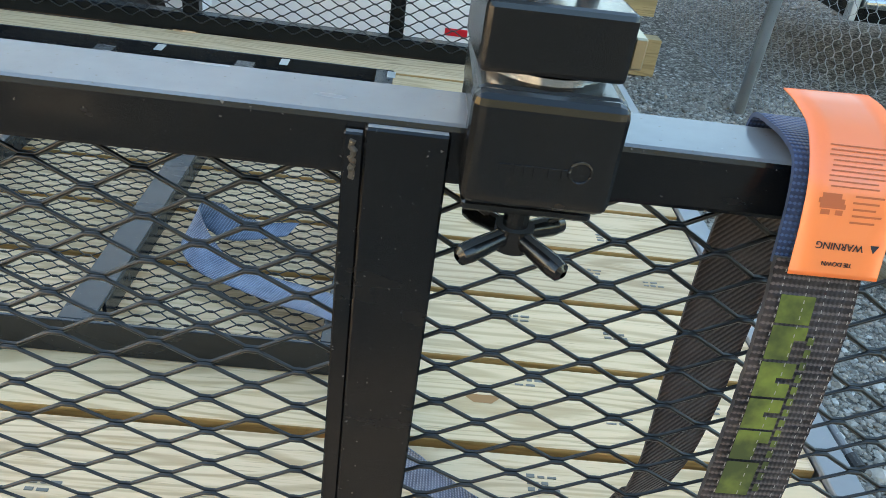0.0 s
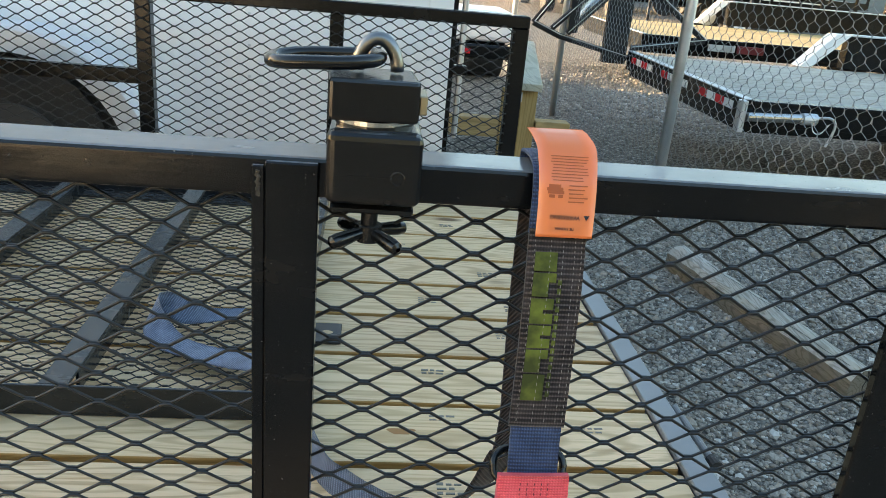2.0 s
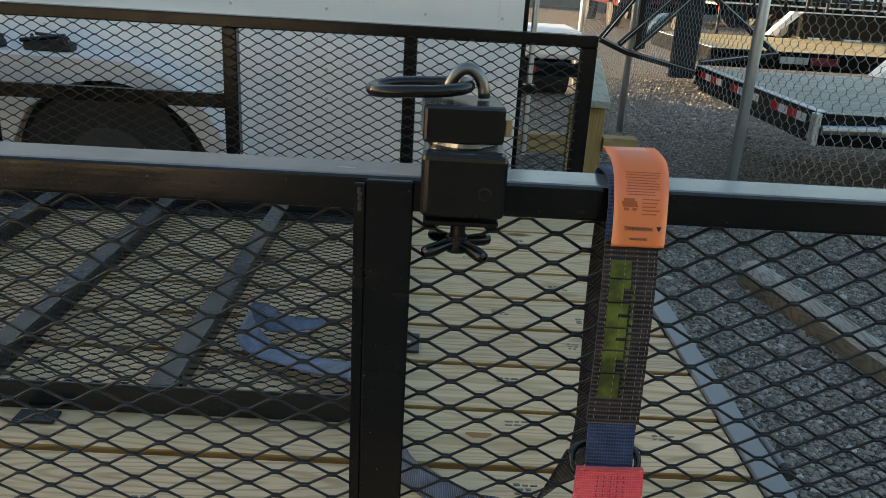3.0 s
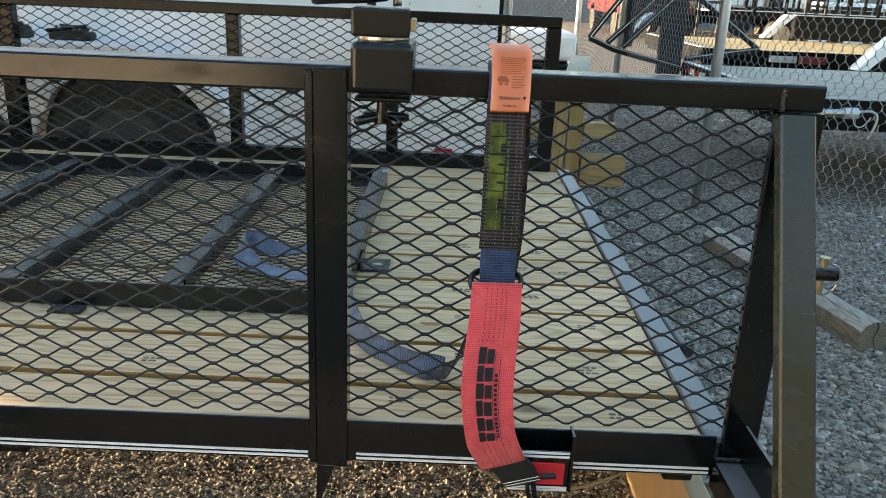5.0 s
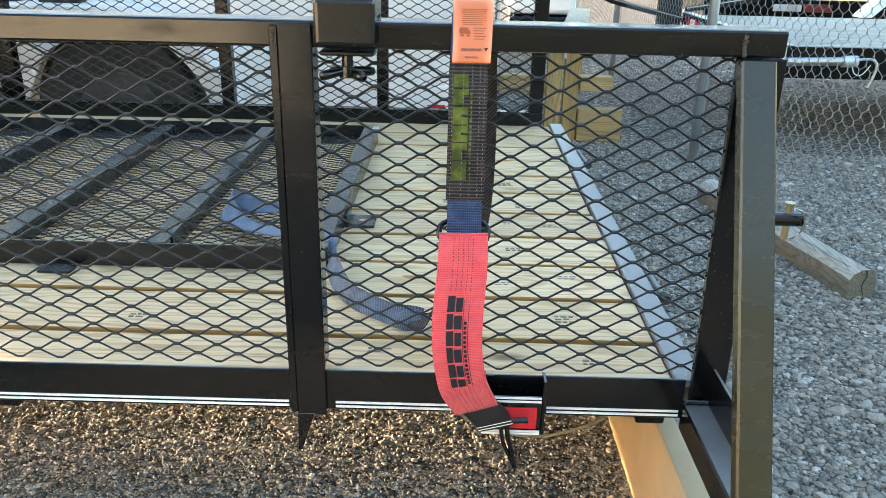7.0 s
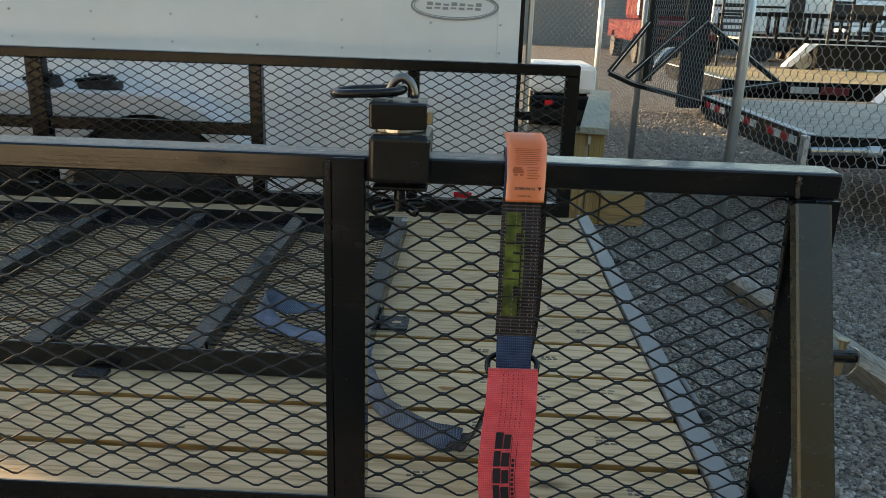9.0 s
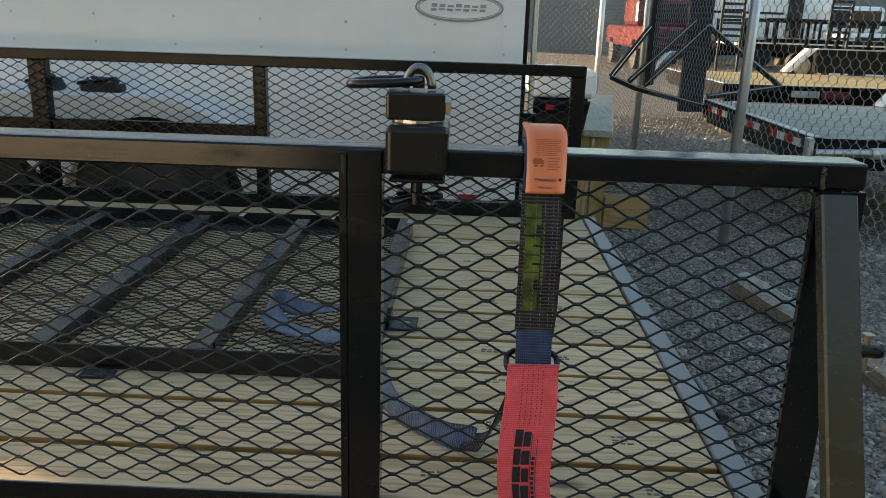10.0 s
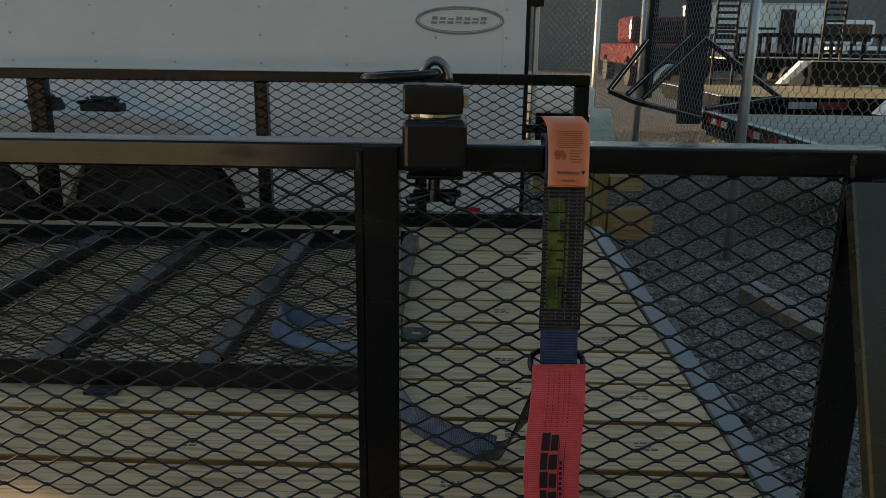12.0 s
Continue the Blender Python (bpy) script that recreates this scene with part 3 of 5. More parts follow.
    V, F = expanded(FRONT, 0.59, 0.455, 0.985, 0.0679, 0.0337, 0.0034, 0.0026, 0.0090, 0.0030,
                    lambda u, v, w: np.stack([u, FAR - 0.004 - w, v], 1), 0.02)
    tagged(raw_mesh("mesh_panel", V, F, STRAND, tr, True), "black expanded-metal side mesh", kind="stuff")
    # marker lamp box at the near side
    for dims in ((0.322, 0.326, -0.034, 0.0, 0.345, 0.446), (0.420, 0.425, -0.034, 0.0, 0.345, 0.446)):
        part("bracket_side", box(*dims, 0.0008), BLACK, tr)
    part("bracket_floor", box(0.3262, 0.4198, -0.034, 0.0, 0.345, 0.350, 0.0008), BLACK, tr)
    part("bracket_back", box(0.3262, 0.4198, -0.0298, -0.026, 0.3502, 0.410, 0.0008), BLACK, tr)
    part("bracket_lip", box(0.3262, 0.4198, -0.034, -0.0302, 0.398, 0.4175, 0.0008), BLACK, tr)
    part("red_lens", box(0.328, 0.412, -0.0345, -0.0302, 0.3565, 0.3965, 0.0008), REDLENS, tr, "red marker lens")
    for z in (0.352, 0.3475, 0.409, 0.4155):
        part("stripe", box(0.322, 0.418, -0.0352, -0.0338, z - 0.0018, z + 0.0018), WHITE, tr, "thin white pinstripe")
    # frame below the deck
    for x in (-0.55, -1.35, -2.1, 0.60):
        part("crossmember", box(x, x + 0.05, 0.05, FAR, 0.315, 0.384, 0.003), FARBLACK, tr)
    pts = smooth_path([(0.24, 0.30, 0.20), (0.33, 0.30, 0.135), (0.44, 0.30, 0.107), (0.54, 0.30, 0.125), (0.63, 0.30, 0.19), (0.62, 0.30, 0.32)], 8)
    pts = np.vstack([[(0.20, 0.30, 0.318)], pts])
    part("cable", tube_path(pts, 0.0035, 6), WIREMAT, tr, "beige wiring cable")
    b = bmesh.new()
    bmesh.ops.create_cone(b, cap_ends=True, segments=32, radius1=0.32, radius2=0.32, depth=0.19)
    bmesh.ops.bevel(b, geom=[e for e in b.edges if len(e.link_faces) == 2 and e.calc_face_angle() > 0.5], offset=0.03, segments=2, affect="EDGES")
    turned(b, Matrix.Translation((-1.95, -0.16, GROUND + 0.32)) @ Matrix.Rotation(radians(90), 4, "X"))
    part("wheel", b, RUBBER, tr, "black rubber tyre")
    return tr


TRAILER = build_trailer()


def build_boards():
    """Deck planks, one by one, with grade stamps in grey ink and a resin stain."""
    gaps = [0.016, 0.014, 0.013, 0.012, 0.014, 0.013, 0.012, 0.012, 0.012, 0.011, 0.010]
    y = 0.012
    rng = random.Random(3)
    planks = []
    for k, s in enumerate(SEAMS):
        y1 = min(s - gaps[k] * 0.5, FAR - 0.002)
        b = box(FRONT + 0.02, REAR - rng.uniform(0, 0.004), y, y1, DECK - 0.038, DECK - rng.uniform(0, 0.0015), 0.004, seg=2)
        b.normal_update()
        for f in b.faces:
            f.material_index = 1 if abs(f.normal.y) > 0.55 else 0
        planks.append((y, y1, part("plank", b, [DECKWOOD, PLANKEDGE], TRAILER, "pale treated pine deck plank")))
        y = s + gaps[k] * 0.5
        if y > FAR - 0.03:
            break
    for x, yy in STAMPS:
        pl = next((p for a, c, p in planks if a < yy < c), planks[0][2])
        b = bmesh.new()
        for r in range(rng.choice((2, 3))):
            px = 0.0
            for _ in range(rng.choice((2, 3))):
                w = rng.uniform(0.006, 0.015)
                z = DECK + 0.0004
                y0 = yy - r * 0.011
                box(x + px, x + px + w, y0, y0 + rng.uniform(0.003, 0.0055), z - 0.002, z, 0, b)
                px += w + 0.004
        part("grade_stamp", b, INK, pl, "faded grey ink stamp")
    b = bmesh.new()
    vs = [b.verts.new((0.185 + 0.022 * math.cos(a) * (1 + 0.25 * math.sin(3 * a)), 0.418 + 0.012 * math.sin(a) * (1 + 0.3 * math.cos(2 * a)), DECK + 0.0003)) for a in np.linspace(0, math.tau, 21)[:-1]]
    b.faces.new(vs)
    part("resin_stain", b, STAIN, planks[2][2], "brown resin stain")


STAMPS = [(0.23, 0.625), (0.395, 0.60), (0.235, 0.465), (0.40, 0.793), (0.235, 0.28), (0.50, 0.44), (0.36, 0.40), (0.47, 0.245), (0.50, 0.075),
          (0.24, 0.96), (0.40, 1.13), (0.18, 1.32), (0.44, 0.93), (0.33, 1.49), (0.50, 0.77), (-0.35, 0.21), (0.12, 0.10)]
build_boards()


def build_ramp():
    """The tailgate ramp, folded down flat on the deck."""
    rp = thing("ramp_gate", (-1.0, 1.0, DECK), "black steel mesh ramp gate lying flat on the deck", "ramp")
    z0, z1 = DECK + 0.001, 0.481
    b = box(-2.9, -0.004, 0.436, 0.442, z0, z1, 0.001)
    box(-2.9, -0.004, 0.442, 0.490, z0, z0 + 0.005, 0.001, b)
    part("frame_rail", b, RAMPSTEEL, rp)
    b = box(-2.9, -0.004, 1.610, 1.616, z0, z1, 0.001)
    box(-2.9, -0.004, 1.560, 1.610, z0, z0 + 0.006, 0.001, b)
    part("frame_rail", b, RAMPSTEEL, rp)
    b = box(-0.050, -0.004, 0.4425, 1.609, z1 - 0.006, z1, 0.001)
    box(-0.010, -0.004, 0.491, 1.609, z0, z1 - 0.006, 0.001, b)
    part("frame_rail", b, RAMPSTEEL, rp)
    for k in range(8):
        x = -0.406 - 0.350 * k
        b = box(x, x + 0.047, 0.4425, 1.552, z1 - 0.006, z1, 0.001)
        box(x + 0.041, x + 0.047, 0.491, 1.552, z0 + 0.012, z1 - 0.006, 0.001, b)
        part("cross_bar", b, RAMPSTEEL, rp)
    V, F = expanded(-2.88, -0.012, 0.448, 1.60, 0.050, 0.0262, 0.0020, 0.0016, 0.007, 0.0024,
                    lambda u, v, w: np.stack([u, v, 0.440 + w], 1), 0.0, 12.0)
    tagged(raw_mesh("mesh_panel", V, F, STRAND, rp, True), "black expanded-metal ramp mesh", kind="stuff")
    b = box(-0.003, 0.070, 0.714, 0.798, z0, z0 + 0.006, 0.0012)
    box(-0.003, 0.003, 0.714, 0.798, z0 + 0.006, z0 + 0.03, 0.001, b)
    part("hinge_tab", b, RAMPSTEEL, rp, "steel lug plate with a slot")
    b = bmesh.new()
    bmesh.ops.create_circle(b, cap_ends=True, segments=20, radius=1)
    turned(b, Matrix.Translation((0.040, 0.755, z0 + 0.0064)) @ Matrix.Diagonal((0.013, 0.008, 1, 1)))
    part("slot", b, DECKWOOD, rp)
    b = box(-0.62, -0.55, 0.388, 0.424, z0, z0 + 0.006, 0.001)
    part("hinge_tab", b, RAMPSTEEL, rp)
    # short wire ties along the far rail
    for x in (-0.30, -0.62, -0.02):
        part("clip", box(x, x + 0.022, 1.555, 1.60, z1, z1 + 0.002, 0.0008), GALV, rp)
    return rp


build_ramp()


# ---- deck strap, tie-down strap, slider clamp ----
def build_deck_strap():
    st = thing("tie_strap", (0.0, 0.5, DECK), "blue woven tie-down strap lying slack across ramp and deck", "strap")
    z = 0.452
    rows = [(-0.140, 0.785, z, 0.045, 0.35, 1, 0.1), (-0.19, 0.758, z + 0.006, 0.046, 0.4, 1, 0.3), (-0.235, 0.735, z + 0.020, 0.048, 0.5, 0.8, 0.7),
            (-0.272, 0.748, z + 0.034, 0.05, 0.6, 0.5, 0.9), (-0.298, 0.735, z + 0.034, 0.05, 0.4, 0.3, 1.0), (-0.288, 0.69, z + 0.02, 0.052, 0.8, 0.6, 0.7), (-0.245, 0.64, z + 0.006, 0.056, 0.8, 1, 0.1),
            (-0.185, 0.610, z + 0.003, 0.056, 0.5, 1, 0), (-0.115, 0.570, z + 0.012, 0.056, 0.5, 1, 0.1), (-0.05, 0.525, z + 0.03, 0.054, 0.6, 1, 0.1),
            (-0.010, 0.49, z + 0.032, 0.05, 0.8, 0.9, 0.0), (0.002, 0.445, 0.456, 0.050, 0.45, 0.3, 0.85), (0.031, 0.353, 0.446, 0.046, 0.5, 0.1, 0.85),
            (0.066, 0.278, 0.446, 0.046, 0.1, 0.4, 0.9), (0.098, 0.245, 0.446, 0.048, 0.0, 0.65, 0.75), (0.131, 0.217, 0.445, 0.051, -0.1, 0.8, 0.6),
            (0.172, 0.186, 0.446, 0.054, -0.2, 0.7, 0.6), (0.198, 0.183, 0.446, 0.048, 0.0, 0.7, 0.7), (0.212, 0.180, 0.446, 0.046, 0.2, 0.8, 0.5)]
    b, _ = strap(rows, 0.0016, 8, 6, 0.0006)
    part("webbing", b, WEB_BLUE, st)
    rows = [(0.195, 0.185, 0.441, 0.048, 0.4, 1, 0), (0.225, 0.165, 0.452, 0.046, 0.4, 0.9, 0.4), (0.248, 0.142, 0.50, 0.044, 0.6, 0.6, 0.3),
            (0.272, 0.115, 0.56, 0.044, 0.8, 0.4, 0), (0.292, 0.097, 0.625, 0.045, 1, 0.3, 0)]
    b, _ = strap(rows, 0.0016, 8, 6, 0.0004)
    part("tail", b, WEB_BLACK, st, "dark back side of the webbing")
    return st


build_deck_strap()


def build_tie_down():
    """Looped tie-down: over the rail, orange tag, printed sleeve, ring, coral sleeve, hook end."""
    td = thing("ratchet_strap", (0.283, -0.02, 0.40), "looped tie-down strap with coral sleeve and orange tag over rail", "strap")
    X = (1, 0, 0)
    # back strand hangs flat behind the mesh
    rows = [(0.294, 0.066, 0.985, 0.058, 1, 0.05, 0), (0.296, 0.080, 0.945, 0.060, 1, 0.05, 0), (0.299, 0.090, 0.88, 0.061, 1, 0.05, 0),
            (0.301, 0.093, 0.80, 0.060, 1, 0.1, 0), (0.302, 0.092, 0.73, 0.056, 1, 0.1, 0), (0.300, 0.090, 0.67, 0.050, 1, 0.2, 0), (0.294, 0.094, 0.62, 0.045, 1, 0.3, 0)]
    b, _ = strap(rows, 0.0026, 8, 6, 0.0)
    part("back_strand", b, WEB_BLACK, td)
    # front strand: over the rail and down
    rows = [(0.283, 0.066, 0.98, 0.052, *X), (0.283, 0.063, 1.005, 0.052, *X), (0.283, 0.035, 1.010, 0.052, *X), (0.282, 0.012, 1.011, 0.052, *X),
            (0.282, -0.006, 1.006, 0.052, *X), (0.282, -0.017, 0.985, 0.052, *X), (0.281, -0.028, 0.95, 0.053, *X)]
    b, _ = strap(rows, 0.003, 6, 6, 0.0)
    part("rail_loop", b, WEB_NAVY, td)
    rows = [(0.281, -0.030, 0.955, 0.053, *X), (0.281, -0.040, 0.92, 0.054, *X), (0.281, -0.048, 0.87, 0.054, *X), (0.281, -0.053, 0.82, 0.054, *X), (0.281, -0.057, 0.760, 0.055, *X)]
    b, r = strap(rows, 0.004, 12, 8, 0.0007, 0.002)
    fs = part("printed_sleeve", b, WEB_SLEEVE, td, "dark woven sleeve with faded green lettering blocks")
    n = len(r) - 1
    lift = 0.0056
    k = 0.15
    # six worn blocks side by side, some notched, and a row of small bars beside them
    for i, wide in enumerate((0.110, 0.112, 0.116, 0.114, 0.112, 0.116)):
        b = bmesh.new()
        lo, hi = k * n, (k + wide) * n
        if i in (1, 4):
            patch_on(r, lo, hi, -0.38, -0.10, lift, b, 3)
            patch_on(r, lo, lo + (hi - lo) * 0.4, -0.10, 0.02, lift, b, 2)
        elif i in (2, 3):
            patch_on(r, lo, lo + (hi - lo) * 0.42, -0.38, 0.02, lift, b, 2)
            patch_on(r, lo + (hi - lo) * 0.58, hi, -0.38, 0.02, lift, b, 2)
            patch_on(r, lo, hi, -0.38, -0.16, lift + 0.0002, b, 3)
        else:
            patch_on(r, lo, hi, -0.38, 0.01, lift, b, 3)
        part("green_block", b, GREENPRINT, fs)
        k += wide + 0.009
    for i in range(14):
        b = bmesh.new()
        patch_on(r, (0.30 + i * 0.041) * n, (0.30 + i * 0.041 + 0.026) * n, 0.055, 0.125, lift, b, 1)
        part("green_bar", b, GREENPRINT, fs)
    b = bmesh.new()
    for f in (-0.40, -0.12, 0.10, 0.30, 0.42):
        for i in range(30):
            patch_on(r, (0.04 + i * 0.0315) * n, (0.04 + i * 0.0315 + 0.013) * n, f - 0.006, f + 0.006, lift + 0.0005, b, 1)
    tagged(part("stitching", b, STITCH, fs), "white stitch lines", kind="stuff")
    rows = [(0.281, -0.056, 0.770, 0.050, *X), (0.281, -0.061, 0.74, 0.050, *X), (0.282, -0.068, 0.70, 0.050, *X)]
    b, _ = strap(rows, 0.003, 10, 6, 0.0006, 0.001)
    part("blue_band", b, WEB_NAVY, td, "navy blue webbing end")
    # ring that joins the strands
    pts = []
    for a in np.linspace(0, math.tau, 33)[:-1]:
        ca, sa = math.cos(a), math.sin(a)
        pts.append((0.281 + 0.036 * (abs(ca) ** 0.6) * (1 if ca > 0 else -1), -0.050 + 0.012 * sa, 0.708 + 0.014 * (abs(sa) ** 0.7) * (1 if sa > 0 else -1)))
    part("d_ring", tube_path(pts, 0.0042, 8, closed=True), POWDER, td, "black coated steel ring", True)
    # coral sleeve: bows out, then folds back to the hook
    rows = [(0.281, -0.074, 0.716, 0.070, 1, 0, 0.02), (0.280, -0.085, 0.66, 0.073, 1, 0, 0.02), (0.276, -0.094, 0.60, 0.075, 1, 0.03, 0.03),
            (0.276, -0.097, 0.545, 0.075, 1, 0.03, 0.05), (0.283, -0.093, 0.49, 0.075, 1, 0.05, 0.10), (0.292, -0.082, 0.455, 0.075, 1, 0.08, 0.16),
            (0.311, -0.056, 0.408, 0.070, 1, 0.12, 0.24)]
    b, r = strap(rows, 0.007, 12, 10, 0.0, 0.003)
    sl = part("coral_sleeve", b, SLEEVE, td, "coral red padded sleeve with black lettering shapes")
    n = len(r) - 1
    b = bmesh.new()
    for f in (-0.19, -0.09, 0.01, 0.11, 0.20):
        for i in range(64):
            u = 0.02 + i * 0.0152
            if 0.24 < u < 0.76:
                continue
            patch_on(r, u * n, (u + 0.008) * n, f - 0.006, f + 0.006, 0.0056, b, 1)
    tagged(part("stitching", b, DARKSTITCH, sl), "dark stitch lines", kind="stuff")
    b = bmesh.new()
    L = 0.0058
    # six slanted block shapes and two thin bars under them stand for the maker's mark
    k = 0.262
    for i, wide in enumerate((0.068, 0.072, 0.074, 0.074, 0.072, 0.074)):
        lo, hi = k * n, (k + wide) * n
        patch_on(r, lo, hi, -0.22, -0.075 - 0.02 * (i % 2), L, b, 2)
        patch_on(r, lo + (hi - lo) * 0.12, hi, -0.052 - 0.02 * (i % 2), 0.08, L, b, 2)
        k += wide + 0.009
    for i in range(15):
        patch_on(r, (0.375 + i * 0.0235) * n, (0.375 + i * 0.0235 + 0.015) * n, 0.125, 0.18, L, b, 1)
    patch_on(r, 0.28 * n, 0.76 * n, 0.098, 0.106, L, b, 6)
    patch_on(r, 0.30 * n, 0.76 * n, 0.20, 0.21, L, b, 6)
    tagged(part("maker_mark", b, BLACKPRINT, sl), "black printed shapes of a maker's mark", kind="stuff")
    # dark hook end
    b, r = strap([(0.309, -0.050, 0.414, 0.06, 1, 0.1, 0.2), (0.330, -0.047, 0.392, 0.06, 1, 0.1, 0.25), (0.346, -0.042, 0.366, 0.056, 1, 0.1, 0.2)], 0.012, 8, 6, 0, 0.004)
    hs = part("hook_sleeve", b, material("black_cloth", (0.012, 0.012, 0.013), 0.75)[0], td, "black cloth hook end")
    for u in (0.80, 0.90):
        b = bmesh.new()
        patch_on(r, u * (len(r) - 1), (u + 0.03) * (len(r) - 1), -0.5, 0.5, 0.0075, b, 1)
        patch_on(r, u * (len(r) - 1), (u + 0.03) * (len(r) - 1), -0.5, 0.5, -0.0065, b, 1)
        part("pale_line", b, WHITE, hs, "thin pale line")
    patch = smooth_path([(0.362, -0.046, 0.372), (0.366, -0.046, 0.345), (0.374, -0.046, 0.315), (0.379, -0.044, 0.287)], 6)
    b = tube_path(patch, 0.0042, 8)
    tube_path([(p[0] - 0.010, p[1] + 0.002, p[2]) for p in patch[:10]] + [(patch[-1][0], patch[-1][1], patch[-1][2])], 0.0035, 8, b)
    part("hook", b, POWDER, td, "black wire hook")
    b = rod((0.372, -0.052, 0.384), (0.396, -0.052, 0.386), 0.005, 10)
    part("hook_pin", b, POWDER, td)
    # orange warning tag over the top
    rows = [(0.280, 0.030, 1.036, 0.055, 1, 0.10, 0.0), (0.282, 0.014, 1.034, 0.056, 1, 0.06, 0.0), (0.285, -0.006, 1.026, 0.056, 1, 0.02, 0.0),
            (0.285, -0.024, 1.006, 0.054, 1, 0, 0.0), (0.285, -0.034, 0.98, 0.053, 1, 0, 0.01), (0.284, -0.043, 0.952, 0.0525, 1, 0, 0.01)]
    b, r = strap(rows, 0.0008, 10, 4)
    tg = part("warning_tag", b, ORANGE, td, "glossy orange printed warning tag")
    n = len(r) - 1
    b = bmesh.new()
    rng = random.Random(4)
    for i in range(9):
        u = 0.47 + i * 0.021
        patch_on(r, u * n, (u + 0.006) * n, -0.30 + rng.uniform(0, 0.05), 0.36 - rng.uniform(0, 0.12), 0.0008, b, 1)
    for i in range(5):
        u = 0.67 + i * 0.026
        patch_on(r, u * n, (u + 0.008) * n, 0.0 + rng.uniform(0, 0.03), 0.36 - rng.uniform(0, 0.1), 0.0008, b, 1)
    for u, f0, f1 in ((0.67, -0.33, -0.12), (0.69, -0.36, -0.08), (0.71, -0.34, -0.06), (0.735, -0.32, -0.22), (0.735, -0.16, -0.08)):
        patch_on(r, u * n, (u + 0.02) * n, f0, f1, 0.0008, b, 1)
    tagged(part("fine_print", b, material("brown_print", (0.36, 0.085, 0.02), 0.6)[0], tg), "small unreadable brown print", kind="stuff")

    def on_tag(u, f, turn=180):
        p = on_strap(r, u * n, f, 0.0008)
        q = on_strap(r, min(n, u * n + 2), f, 0.0008)
        down = (q - p).normalized()
        right = Vector((1, 0, 0))
        out = right.cross(-down).normalized()
        m = Matrix((right, -down, out)).transposed().to_4x4()
        return Matrix.Translation(p) @ m @ Matrix.Rotation(radians(turn), 4, "Z")
    text_mesh("WARNING", 0.0058, on_tag(0.875, -0.02), BLACKPRINT, "warning_text", tg, "the word WARNING, upside down")
    text_mesh("TIE DOWN", 0.0036, on_tag(0.945, 0.0), BLACKPRINT, "tie_down_text", tg, "the words TIE DOWN, upside down")
    b = bmesh.new()
    p = on_tag(0.875, 0.36)
    vs = [b.verts.new(p @ Vector(c)) for c in ((-0.0027, -0.0021, 0.0002), (0.0027, -0.0021, 0.0002), (0, 0.0027, 0.0002))]
    b.faces.new(vs)
    part("warning_triangle", b, BLACKPRINT, tg)
    return td


build_tie_down()


